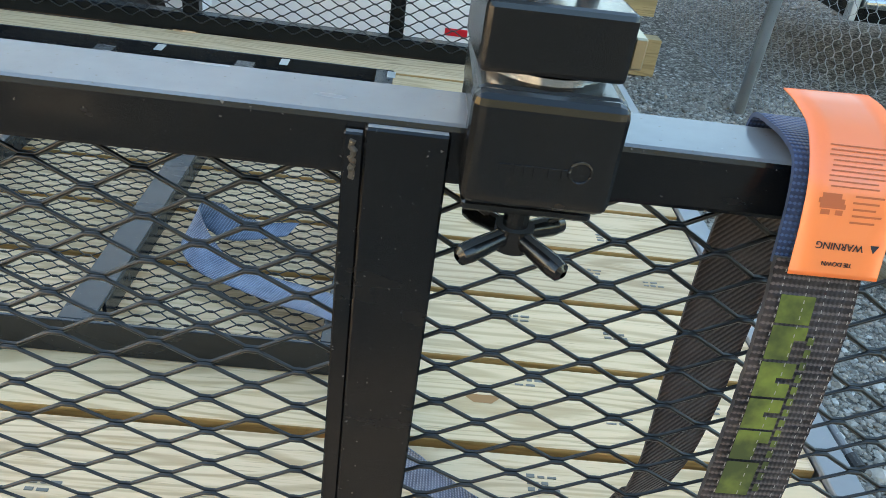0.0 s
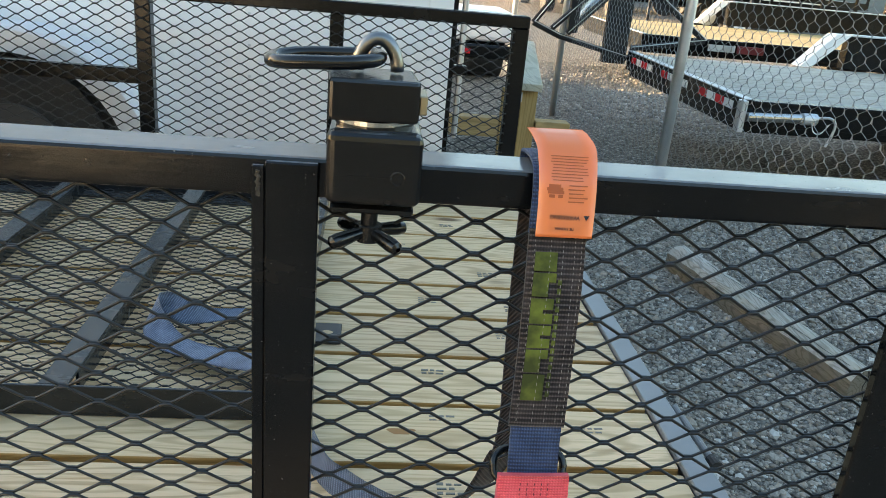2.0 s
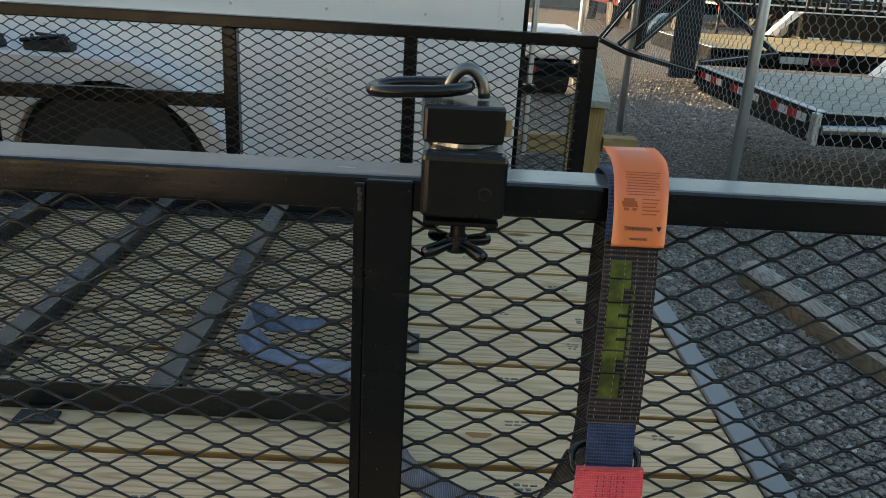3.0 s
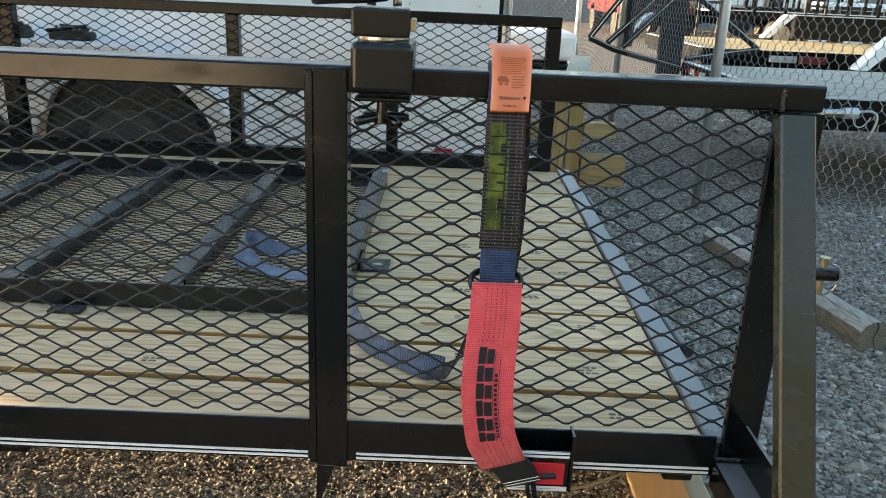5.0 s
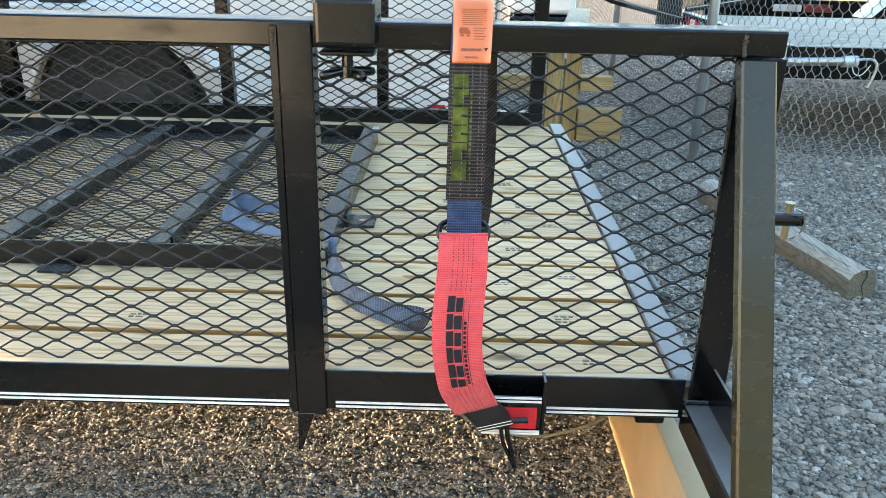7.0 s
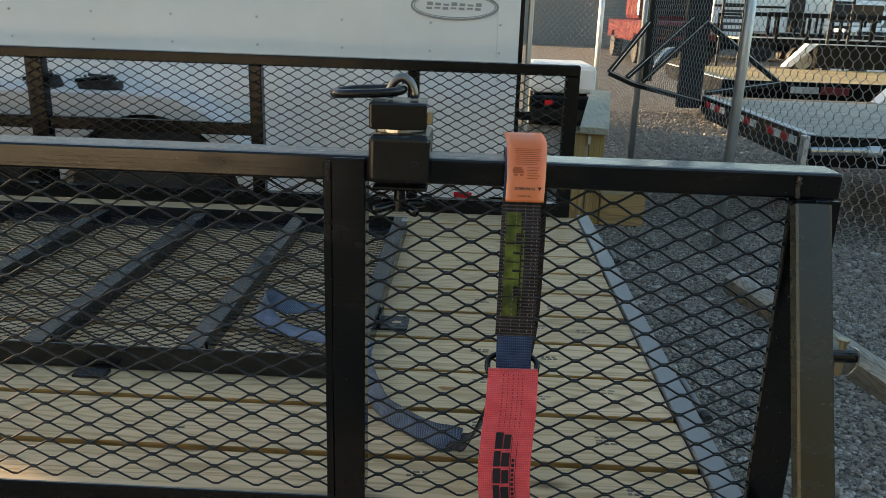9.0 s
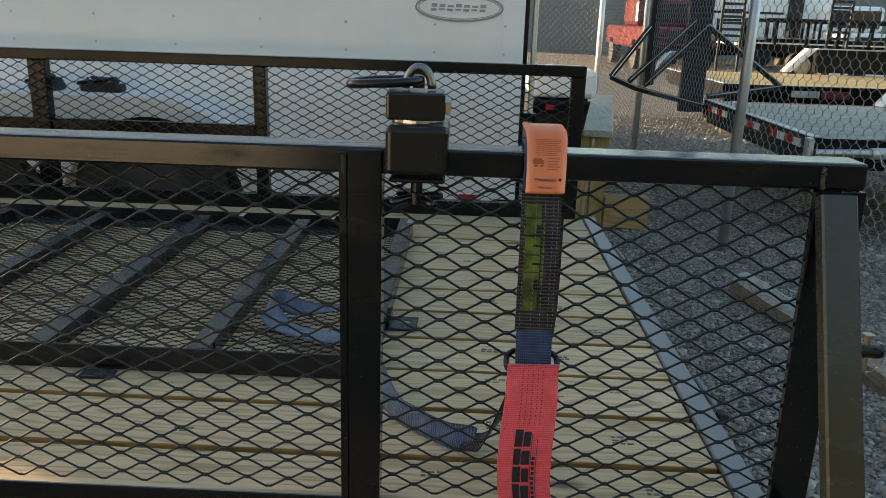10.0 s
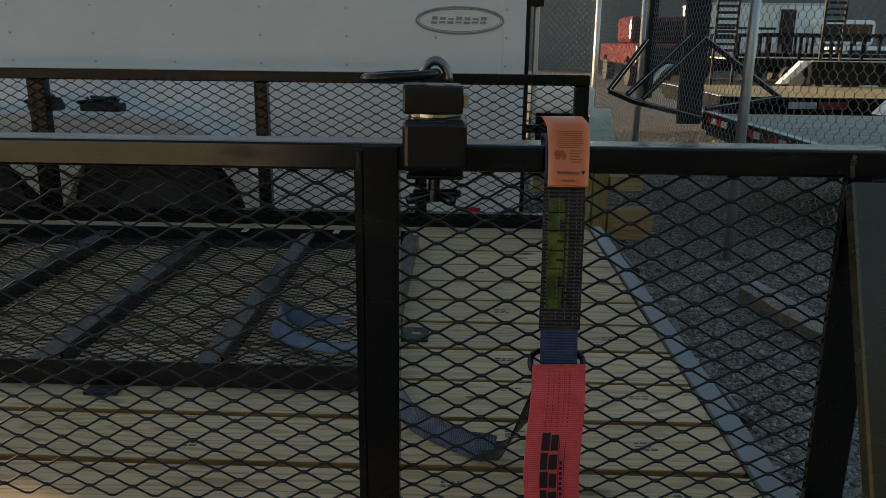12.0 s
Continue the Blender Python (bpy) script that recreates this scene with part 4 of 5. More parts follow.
def build_slider():
    """Sliding tie-down anchor clamped on the top rail."""
    sl = thing("rail_clamp", (0.11, 0.026, 0.955), "black powder-coated sliding tie-down clamp with star knob on the rail", "clamp")
    b = box(0.067, 0.152, -0.032, -0.003, 0.967, 1.033, 0.0075, seg=3)
    part("front_cheek", b, POWDER, sl, smooth=False)
    b = box(0.069, 0.150, 0.063, 0.085, 0.967, 1.033, 0.006, seg=2)
    part("back_cheek", b, POWDER, sl)
    b = box(0.068, 0.151, -0.026, 0.080, 1.0025, 1.034, 0.006, seg=2)
    part("saddle", b, POWDER, sl)
    b = box(0.071, 0.148, -0.012, 0.078, 0.953, 0.960, 0.002)
    part("bottom_plate", b, POWDER, sl)
    for x0, w in ((0.086, 0.0062), (0.0942, 0.0035), (0.0996, 0.0035), (0.105, 0.0062), (0.113, 0.0055), (0.1202, 0.003)):
        part("raised_bar", box(x0, x0 + w, -0.0329, -0.0318, 0.9890, 0.9950), POWDER, sl)
    pts = [(0.1305 + 0.0062 * math.cos(a), -0.0324, 0.9940 + 0.0062 * math.sin(a)) for a in np.linspace(0, math.tau, 25)[:-1]]
    part("raised_ring", tube_path(pts, 0.0009, 5, closed=True), POWDER, sl)
    b = rod((0.108, 0.015, 1.033), (0.108, 0.015, 1.0375), 0.036, 36)
    part("washer", b, POWDER, sl)
    b = rod((0.107, 0.012, 1.0365), (0.107, 0.012, 1.0405), 0.034, 36)
    part("bearing_ring", b, CHROME, sl, "bright steel bearing ring")
    b = box(-0.0395, 0.0395, -0.036, 0.036, 1.041, 1.078, 0.0035, seg=2)
    turned(b, Matrix.Translation((0.105, 0.012, 0)) @ Matrix.Rotation(radians(3), 4, "Z"))
    hd = part("swivel_head", b, POWDER, sl)
    b = box(0.146, 0.153, -0.018, 0.02, 1.049, 1.066, 0.001)
    part("brass_stop", b, BRASS, sl, "yellow zinc stop plate")
    # upright bail and the long shackle through it
    pts = [(0.108 + 0.018 * math.cos(a), 0.020, 1.080 + 0.028 * math.sin(a)) for a in np.linspace(0, math.pi, 16)]
    part("bail", tube_path(pts, 0.0062, 10), WORNSTEEL, sl, "worn dark steel bail", True)
    pts = []
    for a in np.linspace(0, math.tau, 40)[:-1]:
        ca, sa = math.cos(a), math.sin(a)
        pts.append((0.062 + 0.048 * (abs(ca) ** 0.7) * (1 if ca > 0 else -1), 0.018 + 0.032 * (abs(sa) ** 0.8) * (1 if sa > 0 else -1), 1.088 + 0.004 * ca))
    part("shackle_ring", tube_path(pts, 0.0062, 10, closed=True), POWDER, sl, "black coated steel ring", True)
    # knob
    part("screw", rod((0.108, 0.008, 0.922), (0.108, 0.008, 0.955), 0.008, 14), POWDER, sl)
    part("hub", rod((0.108, 0.008, 0.921), (0.108, 0.008, 0.937), 0.0125, 16), POWDER, sl)
    for k in range(4):
        a = radians(38 + 90 * k)
        b = bmesh.new()
        d = Vector((math.cos(a), math.sin(a), -0.12)).normalized()
        c = Vector((0.108, 0.008, 0.931))
        pts = [c + d * s for s in (0.006, 0.016, 0.026, 0.036, 0.043, 0.0455)]
        rad = (0.0058, 0.0062, 0.0068, 0.0072, 0.0062, 0.0024)
        for p, q, r1, r2 in zip(pts, pts[1:], rad, rad[1:]):
            rod(p, q, r1, 12, b, r2, cap=False)
        part("knob_arm", b, POWDER, sl, smooth=True)
    return sl


build_slider()


# ---- log, beam, timber rack ----
def build_log():
    lg = thing("parking_log", (1.5, 1.7, GROUND), "weathered grey split timber wheel stop lying on gravel", "log")
    b = bmesh.new()
    a, c = Vector((1.620, 1.225, GROUND)), Vector((1.420, 2.24, GROUND))
    d = (c - a)
    rng = random.Random(8)
    sec = [(-0.050, -0.01), (-0.053, 0.035), (-0.051, 0.070), (-0.036, 0.090), (-0.008, 0.103), (0.020, 0.102), (0.042, 0.086), (0.053, 0.050), (0.050, -0.01)]
    side = Vector((d.y, -d.x, 0)).normalized()
    rings = []
    N = 26
    for i in range(N + 1):
        p = a + d * (i / N)
        rings.append([b.verts.new(p + side * (s * (1 + rng.uniform(-0.03, 0.03))) + Vector((0, 0, z + rng.uniform(-0.003, 0.003)))) for s, z in sec])
    for p, q in zip(rings, rings[1:]):
        for k in range(len(sec)):
            b.faces.new((p[k], p[(k + 1) % len(sec)], q[(k + 1) % len(sec)], q[k]))
    b.faces.new(rings[0])
    b.faces.new(rings[-1])
    bmesh.ops.recalc_face_normals(b, faces=b.faces)
    b.normal_update()
    # Upward faces take the copy with painted-in sky light.
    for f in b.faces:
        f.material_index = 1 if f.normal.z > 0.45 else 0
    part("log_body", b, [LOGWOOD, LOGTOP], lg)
    b = bmesh.new()
    for s0, i0, i1 in ((-0.028, 1, 9), (0.012, 0, 13), (-0.004, 10, 22)):
        row = [a + d * (i / N) + side * (s0 + 0.004 * math.sin(i * 1.3)) + Vector((0, 0, 0.1062 if s0 > -0.02 else 0.0975)) for i in range(i0, i1)]
        for p, q in zip(row, row[1:]):
            vs = [b.verts.new(v) for v in (p - side * 0.0016, p + side * 0.0016, q + side * 0.0016, q - side * 0.0016)]
            b.faces.new(vs)
    out = -d.normalized() * 0.0012
    split = [a + side * (0.004 + 0.006 * math.sin(k * 1.1)) + Vector((0, 0, 0.100 - 0.0125 * k)) + out for k in range(8)]
    for k, (p, q) in enumerate(zip(split, split[1:])):
        w = 0.0030 - 0.0003 * k
        b.faces.new([b.verts.new(v) for v in (p - side * w, p + side * w, q + side * w, q - side * w)])
    part("crack", b, material("crack_dark", (0.02, 0.017, 0.014), 0.9)[0], lg, "dark drying crack")


def build_beam():
    bm = box(0.659, 0.700, -0.205, 0.93, GROUND - 0.004, 0.268, 0.004, seg=2)
    bt = part("timber_plank", bm, TIMBER_Y)
    tagged(bt, "yellow-brown timber plank standing on edge on gravel under the trailer", "timber plank")


def build_rack():
    rk = thing("timber_rack", (0.95, 3.3, GROUND), "yellow sawn timber stand with a flat pale top plank", "timber stand")
    b = box(-0.08, 0.08, 0.0, 2.25, 0.563, 0.601, 0.003)
    turned(b, Matrix.Translation((0.895, 3.24, 0)) @ Matrix.Rotation(radians(-9.7), 4, "Z"))
    part("top_plank", b, PALEPLANK, rk, "pale grey-green flat top plank")
    for x0, x1, y in ((0.785, 0.872, 3.29), (0.884, 0.968, 3.29), (1.15, 1.24, 4.9)):
        part("leg", box(x0, x1, y, y + 0.04, GROUND - 0.005, 0.562, 0.003), TIMBER_Z, rk)
    for x0, x1, y, z0, z1 in ((0.972, 1.226, 3.27, 0.040, 0.222), (0.972, 1.155, 3.27, 0.325, 0.405), (0.52, 0.782, 3.30, 0.30, 0.40)):
        part("cross_block", box(x0, x1, y, y + 0.09, z0, z1, 0.003), TIMBER_X, rk)
    part("bolt", box(0.870, 0.886, 3.275, 3.288, 0.50, 0.55, 0.002), GALV, rk)


build_log()
build_beam()
build_rack()


# ---- enclosed white trailer ----
def build_enclosed():
    en = thing("enclosed_trailer", (-2.2, 3.3, GROUND), "white enclosed cargo trailer with riveted skin and silver tread-plate fender", "trailer")
    Y0, Y1, X0, X1 = 2.33, 4.93, -4.8, 0.395
    part("body", box(X0, X1, Y0, Y1, 0.47, 2.55, 0.004), WHITEWALL, en)
    # skin panels: thin overlapping sheets
    edges = [-4.8, -3.83, -2.62, -1.423, -0.19, 0.306]
    for k, (a, c) in enumerate(zip(edges, edges[1:])):
        part("skin_panel", box(a, c + 0.004, Y0 - 0.003 - 0.0012 * (k % 2), Y0 - 0.0005, 0.50, 2.50, 0.0006), WHITEWALL, en)
    part("corner_trim", box(0.306, X1 + 0.004, Y0 - 0.006, Y0 + 0.03, 0.40, 2.56, 0.002), WHITEWALL, en)
    part("rear_frame", box(X1 + 0.005, X1 + 0.022, Y0 - 0.004, Y1, 0.40, 2.56, 0.002), FARBLACK, en, "black rear frame edge")
    part("lower_trim", box(X0, 0.305, Y0 - 0.006, Y0 - 0.0045 + 0.004, 0.355, 0.50, 0.002), WHITE, en, "white lower side trim")
    b = rod((X1 + 0.05, Y0 + 0.02, 0.5), (X1 + 0.05, Y0 + 0.02, 2.4), 0.012, 10)
    part("door_bar", b, GALV, en, "steel door lock bar")
    for z in (0.75, 1.27, 1.8):
        part("hinge", box(X1 + 0.022, X1 + 0.075, Y0 - 0.012, Y0 + 0.03, z, z + 0.035, 0.003), FARBLACK, en)
    rv = bmesh.new()
    bmesh.ops.create_uvsphere(rv, u_segments=8, v_segments=4, radius=0.0062)
    turned(rv, Matrix.Diagonal((1, 0.55, 1, 1)))
    me = bpy.data.meshes.new("rivet")
    rv.to_mesh(me)
    rv.free()
    me.materials.append(GALV)
    off = world_of(en)
    for x in (-2.54, -2.12, -1.785, -1.429, -1.085, -0.716, -0.352, 0.024, 0.318):
        for i in range(11):
            o = new("rivet", me)
            o.parent = en
            o.location = Vector((x, Y0 - (0.0055 if x < 0.3 else 0.007), 0.685 + 0.1145 * i)) - off
    # oval maker's badge with plain bars
    pts = [(0.123 + 0.181 * math.cos(a), Y0 - 0.0048, 1.212 + 0.053 * math.sin(a)) for a in np.linspace(0, math.tau, 49)[:-1]]
    bd = part("badge_ring", tube_path(pts, 0.0042, 6, closed=True), SILVERPRINT, en, "grey oval badge outline")
    pts = [(0.123 + 0.170 * math.cos(a), Y0 - 0.0046, 1.212 + 0.045 * math.sin(a)) for a in np.linspace(0, math.tau, 49)[:-1]]
    part("badge_line", tube_path(pts, 0.0015, 6, closed=True), SILVERPRINT, bd)
    b = bmesh.new()
    for i in range(7):
        x = 0.004 + i * 0.034
        box(x, x + 0.024, Y0 - 0.0058, Y0 - 0.0040, 1.197 + 0.003 * (i % 2), 1.207, 0, b)
        box(x + 0.003, x + 0.027, Y0 - 0.0058, Y0 - 0.0040, 1.213, 1.227 - 0.003 * (i % 3), 0, b)
    part("badge_bars", b, SILVERPRINT, bd, "grey bars standing for the maker's name")
    part("marker_lens", box(0.148, 0.228, Y0 - 0.012, Y0 - 0.006, 0.392, 0.418, 0.002), REDLENS, en, "red rectangular reflector")
    # fender over tandem wheels
    cx, zc = -1.15, 0.335
    outer = smooth_path([(-0.66, 0.40), (-0.70, 0.54), (-0.84, 0.72), (-1.02, 0.81), (-1.25, 0.828), (-2.0, 0.828), (-2.45, 0.81), (-2.72, 0.66), (-2.80, 0.40)], 7)
    b = bmesh.new()
    rows = []
    for x, z in outer:
        low = 0.40
        for c in (cx, -2.03):
            if abs(x - c) < 0.405:
                low = max(low, zc + math.sqrt(0.405 ** 2 - (x - c) ** 2))
        low = min(low, z - 0.012)
        rows.append([b.verts.new(p) for p in ((x, 2.125, low), (x, 2.125, z - 0.012), (x, 2.135, z), (x, Y0 - 0.008, z))])
    for p, q in zip(rows, rows[1:]):
        for k in range(3):
            b.faces.new((p[k], p[k + 1], q[k + 1], q[k]))
    bmesh.ops.recalc_face_normals(b, faces=b.faces)
    bmesh.ops.solidify(b, geom=b.faces[:], thickness=0.003)
    bmesh.ops.recalc_face_normals(b, faces=b.faces)
    part("fender", b, ALUPLATE, en, "silver tread-plate aluminium fender")
    for c in (cx, -2.03):
        for yy in (2.14, 4.2):
            b = bmesh.new()
            bmesh.ops.create_cone(b, cap_ends=True, segments=40, radius1=0.365, radius2=0.365, depth=0.2)
            bmesh.ops.bevel(b, geom=[e for e in b.edges if len(e.link_faces) == 2 and e.calc_face_angle() > 0.5], offset=0.035, segments=3, affect="EDGES")
            turned(b, Matrix.Translation((c, yy + 0.11, GROUND + 0.36)) @ Matrix.Rotation(radians(90), 4, "X"))
            w = part("wheel", b, RUBBER, en, "black tyre")
            part("rim", rod((c, yy - 0.002, GROUND + 0.36), (c, yy + 0.015, GROUND + 0.36), 0.17, 28), DARKRIM, w)
    # Unseen box added to stop low sun passing underneath onto the log.
    part("tail_floor", box(-0.75, 0.39, 2.42, 4.88, 0.10, 0.468, 0.01), FARBLACK, en, "dark box added under the rear to block low sun")
    part("axle_beam", box(-2.9, -0.5, 3.2, 3.3, 0.42, 0.47, 0.003), FARBLACK, en)
    return en


build_enclosed()


def build_ratchets():
    """Two dark strap ratchets resting on the fender."""
    for k, (x, w) in enumerate(((-1.60, 0.13), (-1.36, 0.17))):
        t = thing("strap_ratchet", (x, 2.2, 0.828), "black strap ratchet with loose webbing lying on the fender", "ratchet", "ratchets on the fender")
        b = box(x - w / 2, x + w / 2, 2.17, 2.24, 0.829, 0.862, 0.006)
        part("body", b, RUBBER, t)
        rng = random.Random(k)
        pts = [(x + rng.uniform(-w, w) * 0.6, 2.2 + rng.uniform(-0.04, 0.04), 0.845 + rng.uniform(0, 0.045)) for _ in range(14)]
        part("webbing", tube_path(smooth_path(pts, 5), 0.007, 6), RUBBER, t)
        part("handle", rod((x - w * 0.5, 2.16, 0.866), (x + w * 0.45, 2.17, 0.888), 0.008, 8), POWDER, t)


build_ratchets()


# ---- chain-link fence ----
def chain_link(p0, p1, z0, z1, pitch=0.069, wire=0.0018):
    """Diamond wire between two points: zigzag wires side by side, woven by a small offset."""
    p0, p1 = np.array(p0), np.array(p1)
    L = np.linalg.norm(p1 - p0)
    d = (p1 - p0) / L
    nrm = np.array((-d[1], d[0]))
    half = pitch / 2
    n = int(L / half)
    m = int((z1 - z0) / half)
    V, F, base = [], [], 0
    # every joint is a short upright twist between two slanting runs
    k = np.repeat(np.arange(m + 1), 2)
    lift = np.tile([-0.13, 0.13], m + 1) * pitch
    tri = [(1, 0), (-0.5, 0.87), (-0.5, -0.87)]
    rng = np.random.default_rng(17)
    for i in range(n):
        even = (k + i) % 2 == 0
        u = i * half + np.where(even, 0.03, 0.97) * half + rng.normal(0, 0.0006, len(k))
        off = np.where(even, 1, -1) * np.tile([1, -1], m + 1) * wire * 1.1
        z = z0 + k * half + lift + rng.normal(0, 0.0005, len(k))
        c = np.stack([p0[0] + d[0] * u + nrm[0] * off, p0[1] + d[1] * u + nrm[1] * off, z], 1)
        pts = np.concatenate([c[:, None, :] + np.array([d[0] * a * wire + nrm[0] * e * wire, d[1] * a * wire + nrm[1] * e * wire, 0])[None, None, :] for a, e in tri], 1).reshape(-1, 3)
        V.append(pts)
        j = base + 3 * np.arange(len(k) - 1)[:, None]
        for a in range(3):
            e = (a + 1) % 3
            F.append(np.concatenate([j + a, j + e, j + 3 + e, j + 3 + a], 1))
        base += 3 * len(k)
    return np.concatenate(V), np.concatenate(F)


def build_fence():
    fc = thing("chain_link_fence", (1.6, 3.0, GROUND), "galvanised chain-link fence on round steel posts", "fence")
    posts = [(1.945, -1.9, 0.026), (1.747, 0.51, 0.026), (1.548, 2.93, 0.026), (1.578, 5.48, 0.026), (1.62, 8.0, 0.03), (0.55, 8.6, 0.026)]
    for x, y, r in posts:
        part("post", rod((x, y, GROUND - 0.02), (x, y, 2.0), r, 18), GALV, fc, smooth=True)
    for a, c, z0, wire in (((1.575, 2.93), (1.972, -1.9), 0.045, 0.0018), ((1.575, 2.94), (1.646, 7.97), 0.05, 0.0015), ((1.62, 8.0), (0.55, 8.6), 0.05, 0.0016)):
        V, F = chain_link(a, c, z0, 1.95, 0.069, wire)
        tagged(raw_mesh("wire_mesh", V, F, FENCEWIRE, fc), "galvanised diamond wire mesh", kind="stuff")
        part("tension_wire", rod((*a, z0 + 0.012), (*c, z0 + 0.012), 0.0018, 6), FENCEWIRE, fc)
        part("top_rail", rod((*a, 1.96), (*c, 1.96), 0.017, 10), GALV, fc)


build_fence()


# ---- trailers and vehicles beyond the fence ----
def flatbed(name, x0, x1, y0, y1, z, deck, along, label, n, tape=True):
    t = thing(name, ((x0 + x1) / 2, (y0 + y1) / 2, GROUND), label, "trailer")
    part("frame", box(x0 + 0.03, x1 - 0.03, y0 + 0.03, y1 - 0.03, z - 0.17, z - 0.045, 0.004), FARBLACK, t)
    b = box(x0, x0 + 0.06, y0, y1, z - 0.13, z + 0.006, 0.004)
    part("side_rail", b, FARBLACK, t)
    part("edge_strip", box(x0 - 0.002, x0 + 0.05, y0, y1, z + 0.007, z + 0.014, 0.002), GALV, t, "bright galvanised edge strip")
    part("end_rail", box(x0 + 0.061, x1, y0, y0 + 0.06, z - 0.13, z + 0.004, 0.004), FARBLACK, t)
    part("side_rail", box(x1 - 0.06, x1, y0 + 0.061, y1, z - 0.13, z + 0.006, 0.004), FARBLACK, t)
    for k in range(n):
        if along == "y":
            a = x0 + 0.065 + (x1 - x0 - 0.13) / n * k
            part("plank", box(a, a + (x1 - x0 - 0.13) / n - 0.006, y0 + 0.065, y1 - 0.03, z - 0.042, z - 0.002, 0.002), deck, t)
        else:
            a = y0 + 0.065 + (y1 - y0 - 0.13) / n * k
            part("plank", box(x0 + 0.065, x1 - 0.065, a, a + (y1 - y0 - 0.13) / n - 0.013, z - 0.042, z - 0.002, 0.002), deck, t)
    if tape:
        k = 0
        y = y0 + 0.12
        while y < y1 - 0.1:
            part("reflector_tape", box(x0 - 0.003, x0 - 0.0005, y, y + 0.115, z - 0.065, z - 0.02), REDLENS if k % 2 else WHITE, t)
            y += 0.12 if k % 4 != 3 else 0.30
            k += 1
    for xx in (x0 + (x1 - x0) * 0.5, x0 + (x1 - x0) * 0.5 + 0.75):
        for yy in (y0 + 0.08, y1 - 0.30):
            part("wheel", rod((xx, yy, GROUND + 0.3), (xx, yy + 0.22, GROUND + 0.3), 0.3, 28), RUBBER, t)
    return t


def build_yard():
    fb = flatbed("flatbed_trailer", 2.055, 6.6, 3.24, 5.28, 0.595, GREYDECK, "x", "black flatbed trailer with weathered grey plank deck and reflector tape", 11)
    # bright stabiliser bar and jack leg at its end
    part("stabiliser_bar", rod((2.06, 3.185, 0.525), (2.44, 3.185, 0.535), 0.024, 16), CHROME, fb, "bright steel stabiliser bar")
    part("jack_leg", box(2.022, 2.054, 3.185, 3.245, 0.44, 0.605, 0.004), GALV, fb)
    part("jack_arm", tube_path(smooth_path([(2.43, 3.17, 0.545), (2.50, 3.16, 0.55), (2.535, 3.16, 0.52), (2.53, 3.16, 0.46), (2.51, 3.16, 0.40)], 6), 0.007, 8), GALV, fb)
    part("jack_collar", rod((2.36, 3.185, 0.533), (2.435, 3.185, 0.535), 0.031, 16), GALV, fb)
    part("pin_chain", tube_path(smooth_path([(2.40, 3.155, 0.52), (2.42, 3.15, 0.475), (2.46, 3.15, 0.47), (2.50, 3.155, 0.52)], 6), 0.003, 6), GALV, fb)
    # folded ramps standing at its far corner
    for x0, w, z0 in ((1.865, 0.185, 0.50), (1.57, 0.075, 0.70)):
        part("upright_ramp", box(x0, x0 + w, 5.29, 5.36, z0, 2.3, 0.006), DULLBLACK, fb)
    for a, c in (((1.302, 5.31, 0.753), (1.576, 5.31, 1.139)), ((1.447, 5.31, 0.72), (1.906, 5.28, 1.19)), ((1.57, 5.31, 0.69), (2.013, 5.28, 1.166)), ((1.302, 5.31, 0.753), (1.506, 5.31, 0.671)),
                 ((1.506, 5.31, 0.671), (2.066, 5.31, 0.545)), ((2.013, 5.28, 1.166), (2.655, 5.31, 0.718)), ((2.655, 5.31, 0.718), (2.081, 5.31, 0.621))):
        part("brace", rod(a, c, 0.022, 8), DULLBLACK, fb)
        part("brace_edge", rod((a[0] + 0.006, a[1] - 0.021, a[2] + 0.012), (c[0] + 0.006, c[1] - 0.021, c[2] + 0.012), 0.004, 6), GALV, fb)
    b = bmesh.new()
    arc = [(1.66 + 0.20 * (k / 10), 0.79 + 0.17 * math.sin(k / 10 * math.pi * 0.55)) for k in range(11)]
    rows = [[b.verts.new(p) for p in ((x, 5.42, z), (x, 5.60, z), (x, 5.60, z - 0.02), (x, 5.42, z - 0.06))] for x, z in arc]
    for p, q in zip(rows, rows[1:]):
        for k in range(4):
            b.faces.new((p[k], p[(k + 1) % 4], q[(k + 1) % 4], q[k]))
    b.faces.new(rows[0])
    b.faces.new(rows[-1])
    bmesh.ops.recalc_face_normals(b, faces=b.faces)
    part("bright_fender", b, CHROME, fb, "polished curved fender end", True)
    ch = flatbed("car_hauler", 2.75, 9.8, 7.05, 9.45, 0.60, GOLDDECK, "x", "flatbed trailer with new yellow plank deck in sunlight", 13, False)

    def fender(owner, x, y, z0, z1, length):
        b = bmesh.new()
        run = z1 - z0
        vs = [b.verts.new((x + a, y + e, z)) for e in (0, 0.14) for a, z in ((0, z0), (0.09, z0), (run * 0.92 + 0.12, z1), (run * 0.92, z1))]
        for f in ((0, 1, 2, 3), (7, 6, 5, 4), (0, 4, 5, 1), (1, 5, 6, 2), (2, 6, 7, 3), (3, 7, 4, 0)):
            b.faces.new([vs[i] for i in f])
        part("fender_plate", b, WHITE, owner, "pale sloping fender end")
        part("fender_side", box(x + run * 0.92 + 0.125, x + length, y + 0.02, y + 0.12, z0, z1 - 0.01, 0.006), FARBLACK, owner)
        part("fender_edge", box(x + run * 0.92 + 0.125, x + length, y, y + 0.13, z1 - 0.008, z1 + 0.004, 0.002), GALV, owner)
    fender(fb, 3.40, 5.185, 0.60, 0.86, 2.6)
    fender(ch, 4.27, 9.46, 0.615, 0.915, 4.4)
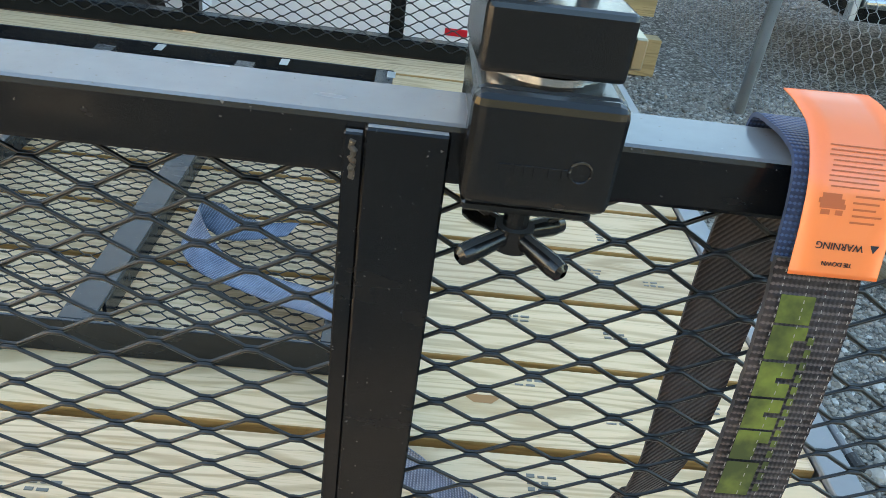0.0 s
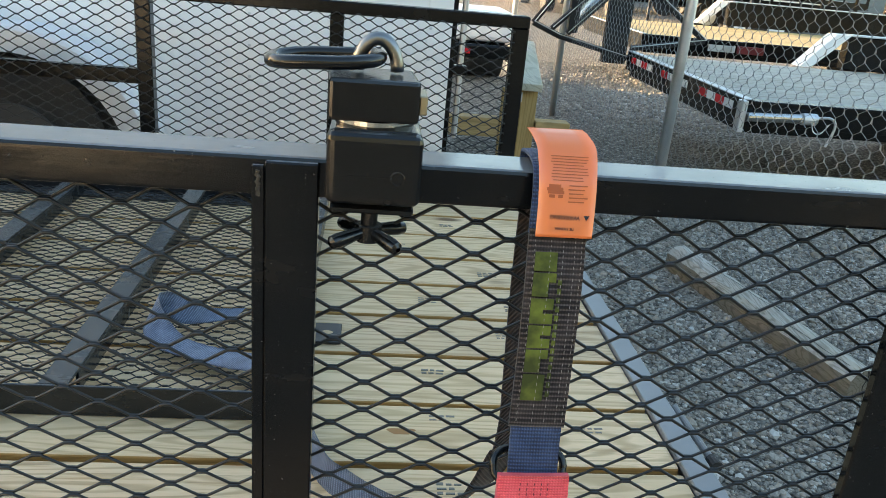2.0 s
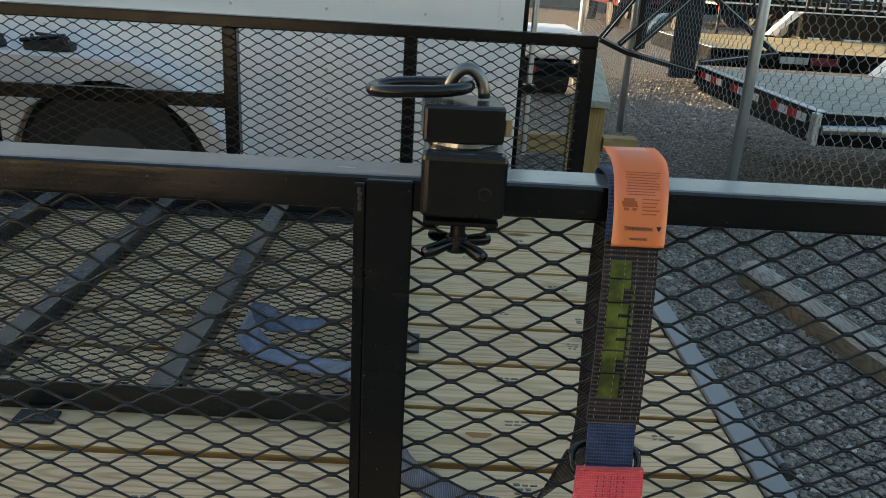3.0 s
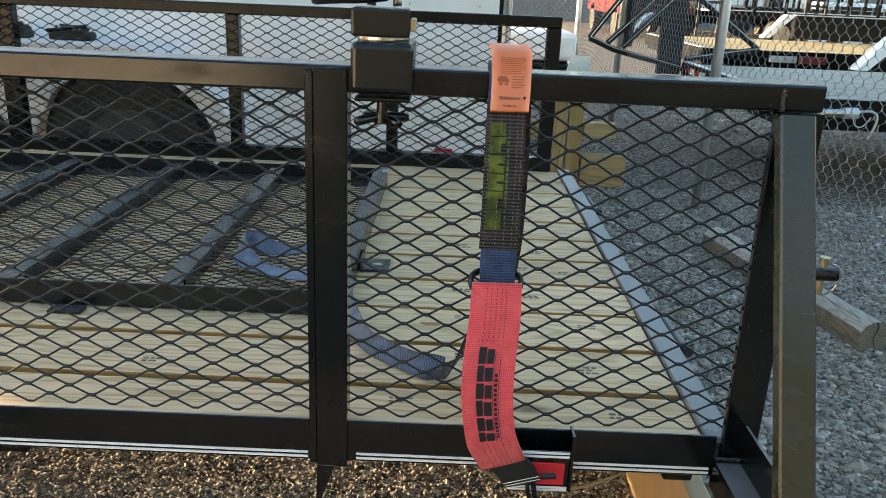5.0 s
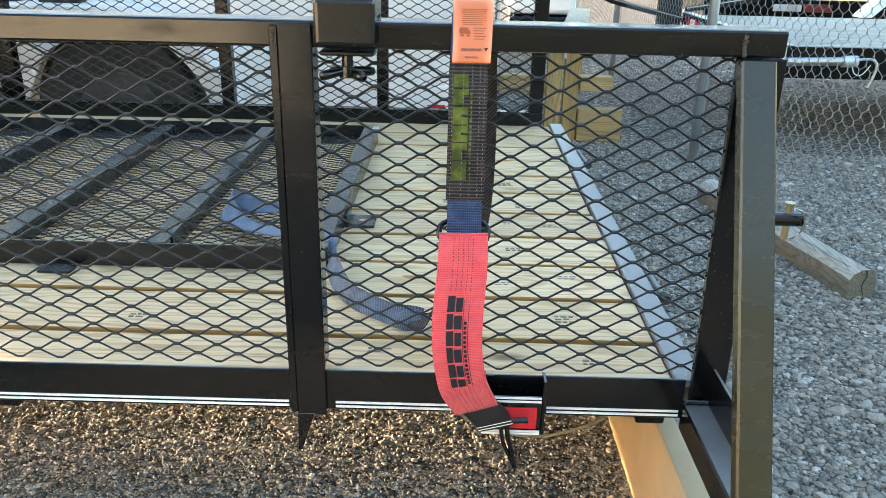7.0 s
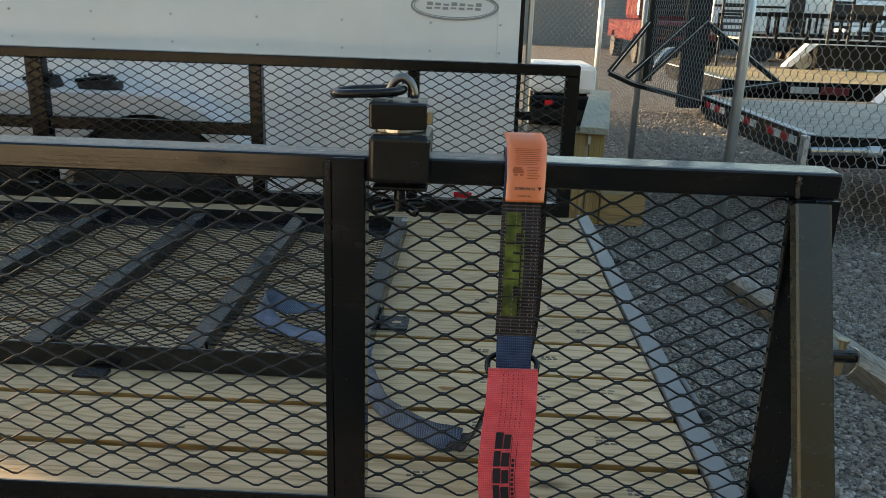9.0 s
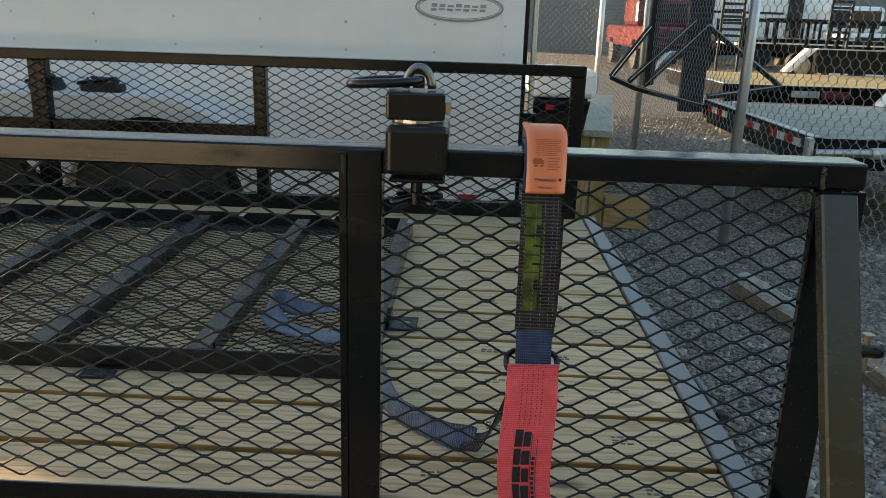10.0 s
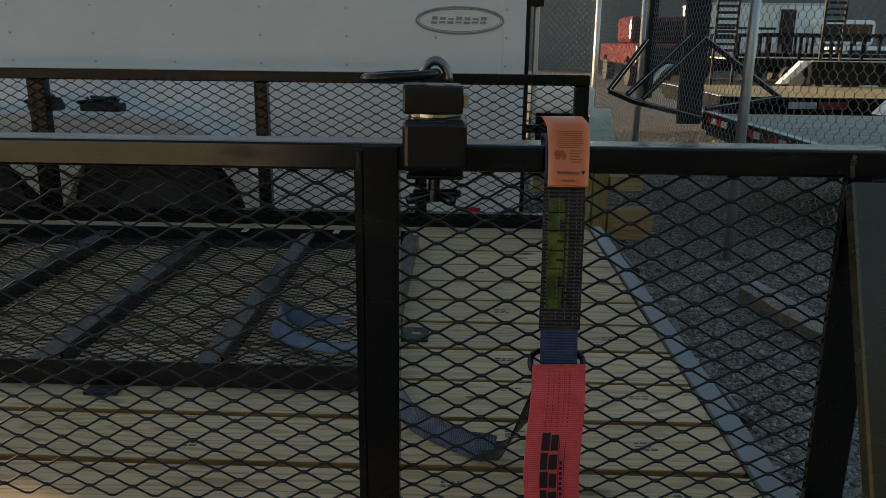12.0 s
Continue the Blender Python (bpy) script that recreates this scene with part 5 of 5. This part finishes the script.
    part("tail_lamp", box(3.74, 4.02, 7.02, 7.045, 0.49, 0.565, 0.004), REDPAINT, ch, "red lamp bar")
    part("reflector_tape", box(3.44, 3.72, 7.03, 7.045, 0.495, 0.56, 0.002), GALV, ch)
    # white enclosed box trailers far off
    bt = thing("box_trailer", (8.6, 23.0, GROUND), "white box trailer parked at the back of the yard", "trailer")
    part("body", box(6.9, 10.2, 22.0, 24.4, 0.55, 2.2, 0.02), WHITE, bt)
    part("chassis", box(6.9, 10.2, 22.1, 24.3, 0.35, 0.55, 0.01), FARBLACK, bt)
    part("roof_edge", box(6.88, 10.22, 21.98, 24.42, 2.16, 2.22, 0.01), GALV, bt)
    part("wheel", rod((8.4, 22.02, 0.38), (8.4, 22.22, 0.38), 0.35, 24), RUBBER, bt)
    part("door", box(9.0, 9.42, 21.96, 21.995, 0.8, 2.05, 0.004), GLASS, bt, "dark side door")
    part("side_stripe", box(6.95, 8.9, 21.985, 21.998, 1.5, 1.56), FARBLACK, bt)

    def pickup(name, x, y, s, paintm, label):
        p = thing(name, (x, y, GROUND), label, "truck")
        b = box(x, x + 1.9 * s, y, y + 5.2, 0.55, 1.08, 0.06, seg=2)
        part("body", b, paintm, p)
        b = box(x + 0.12, x + 1.9 * s - 0.12, y + 1.5, y + 3.3, 1.09, 1.78, 0.12, seg=2)
        part("cab", b, paintm, p)
        part("windscreen", box(x + 0.25, x + 1.9 * s - 0.25, y + 1.485, y + 1.5, 1.2, 1.66, 0.01), GLASS, p)
        part("grille", box(x + 0.35, x + 1.9 * s - 0.35, y - 0.012, y, 0.72, 0.98, 0.01), GLASS, p)
        part("bumper", box(x - 0.02, x + 1.9 * s + 0.02, y - 0.1, y - 0.015, 0.45, 0.66, 0.02), FARBLACK, p)
        for xx in (x + 0.05, x + 1.9 * s - 0.31):
            part("headlight", box(xx, xx + 0.26, y - 0.016, y - 0.001, 0.80, 0.96, 0.01), CHROME, p)
        for xx in (x, x + 1.9 * s - 0.24):
            for yy in (y + 0.95, y + 4.2):
                part("wheel", rod((xx, yy, GROUND + 0.37), (xx + 0.24, yy, GROUND + 0.37), 0.37, 24), RUBBER, p)
    pickup("pickup_truck", 4.3, 18.5, 1.0, REDPAINT, "red pickup truck parked facing the yard")
    pickup("pickup_truck", 5.75, 23.0, 1.0, REDPAINT, "red pickup truck with a pale grille parked facing the yard")
    pickup("pickup_truck", 9.7, 20.0, 1.0, WHITE, "white pickup truck parked facing the yard")
    # bare black trailer frames with stake uprights, one behind the other
    for fx, fy, fl, hz in ((5.6, 15.2, 4.2, 0.84), (7.8, 11.0, 3.8, 0.84), (7.2, 18.4, 5.0, 0.9)):
        tf = thing("stake_trailer", (fx + fl / 2, fy + 0.9, GROUND), "black steel stake-sided trailer parked beyond the fence", "trailer", "trailers beyond the fence")
        for yy in (fy, fy + 1.8):
            part("side_beam", box(fx, fx + fl, yy, yy + 0.08, hz - 0.16, hz, 0.006), FARBLACK, tf)
            part("top_beam", box(fx, fx + fl, yy + 0.01, yy + 0.06, hz + 0.42, hz + 0.47, 0.006), FARBLACK, tf)
            k = 0
            while k * 0.62 <= fl:
                x = min(fx + k * 0.62, fx + fl - 0.06)
                part("upright", box(x, x + 0.055, yy + 0.012, yy + 0.058, hz + 0.001, hz + 0.419, 0.004), FARBLACK, tf)
                k += 1
            for x in (fx + fl * 0.45, fx + fl * 0.62):
                w = part("wheel", rod((x, yy - 0.02, GROUND + 0.33), (x, yy - 0.22, GROUND + 0.33), 0.33, 24), RUBBER, tf)
                part("rim", rod((x, yy - 0.222, GROUND + 0.33), (x, yy - 0.23, GROUND + 0.33), 0.19, 20), WHITE, w)
        for k in range(7):
            y = fy + 0.085 + k * 0.245
            part("floor_board", box(fx + 0.02, fx + fl - 0.02, y, y + 0.235, hz - 0.045, hz - 0.005, 0.003), GREYDECK, tf)
        part("tail_lamp", box(fx - 0.012, fx, fy + 0.02, fy + 0.14, hz - 0.13, hz - 0.06, 0.004), REDLENS, tf)
    # dark steel racks standing between the trailers
    for rx, ry in ((6.55, 13.6), (4.45, 13.0)):
        rk = thing("steel_rack", (rx + 0.2, ry, GROUND), "black steel rack with stacked cross bars beyond the fence", "rack", "racks beyond the fence")
        for x in (rx, rx + 0.36):
            part("post", box(x, x + 0.04, ry, ry + 0.04, GROUND, 1.9, 0.003), DULLBLACK, rk)
        for k in range(9):
            part("cross_bar", box(rx + 0.041, rx + 0.359, ry + 0.005, ry + 0.035, 0.98 + k * 0.105, 1.025 + k * 0.105, 0.003), DULLBLACK, rk)
    # low white trailer end with black bumper, behind the far mesh
    wt_ = thing("white_van", (1.0, 6.9, GROUND), "white van end with black bumper and red lamp", "van")
    part("body", box(0.80, 1.46, 6.9, 7.85, 0.42, 0.70, 0.05, seg=2), WHITE, wt_)
    part("bumper", box(0.80, 1.46, 6.83, 6.895, 0.27, 0.40, 0.02), FARBLACK, wt_)
    part("chassis", box(0.85, 1.4, 7.0, 7.8, 0.32, 0.415, 0.02), FARBLACK, wt_)
    for y in (7.45,):
        part("wheel", rod((0.84, y, GROUND + 0.26), (1.42, y, GROUND + 0.26), 0.26, 20), RUBBER, wt_)
    part("tail_lamp", box(0.95, 1.03, 6.818, 6.829, 0.31, 0.36, 0.003), REDLENS, wt_)


build_yard()
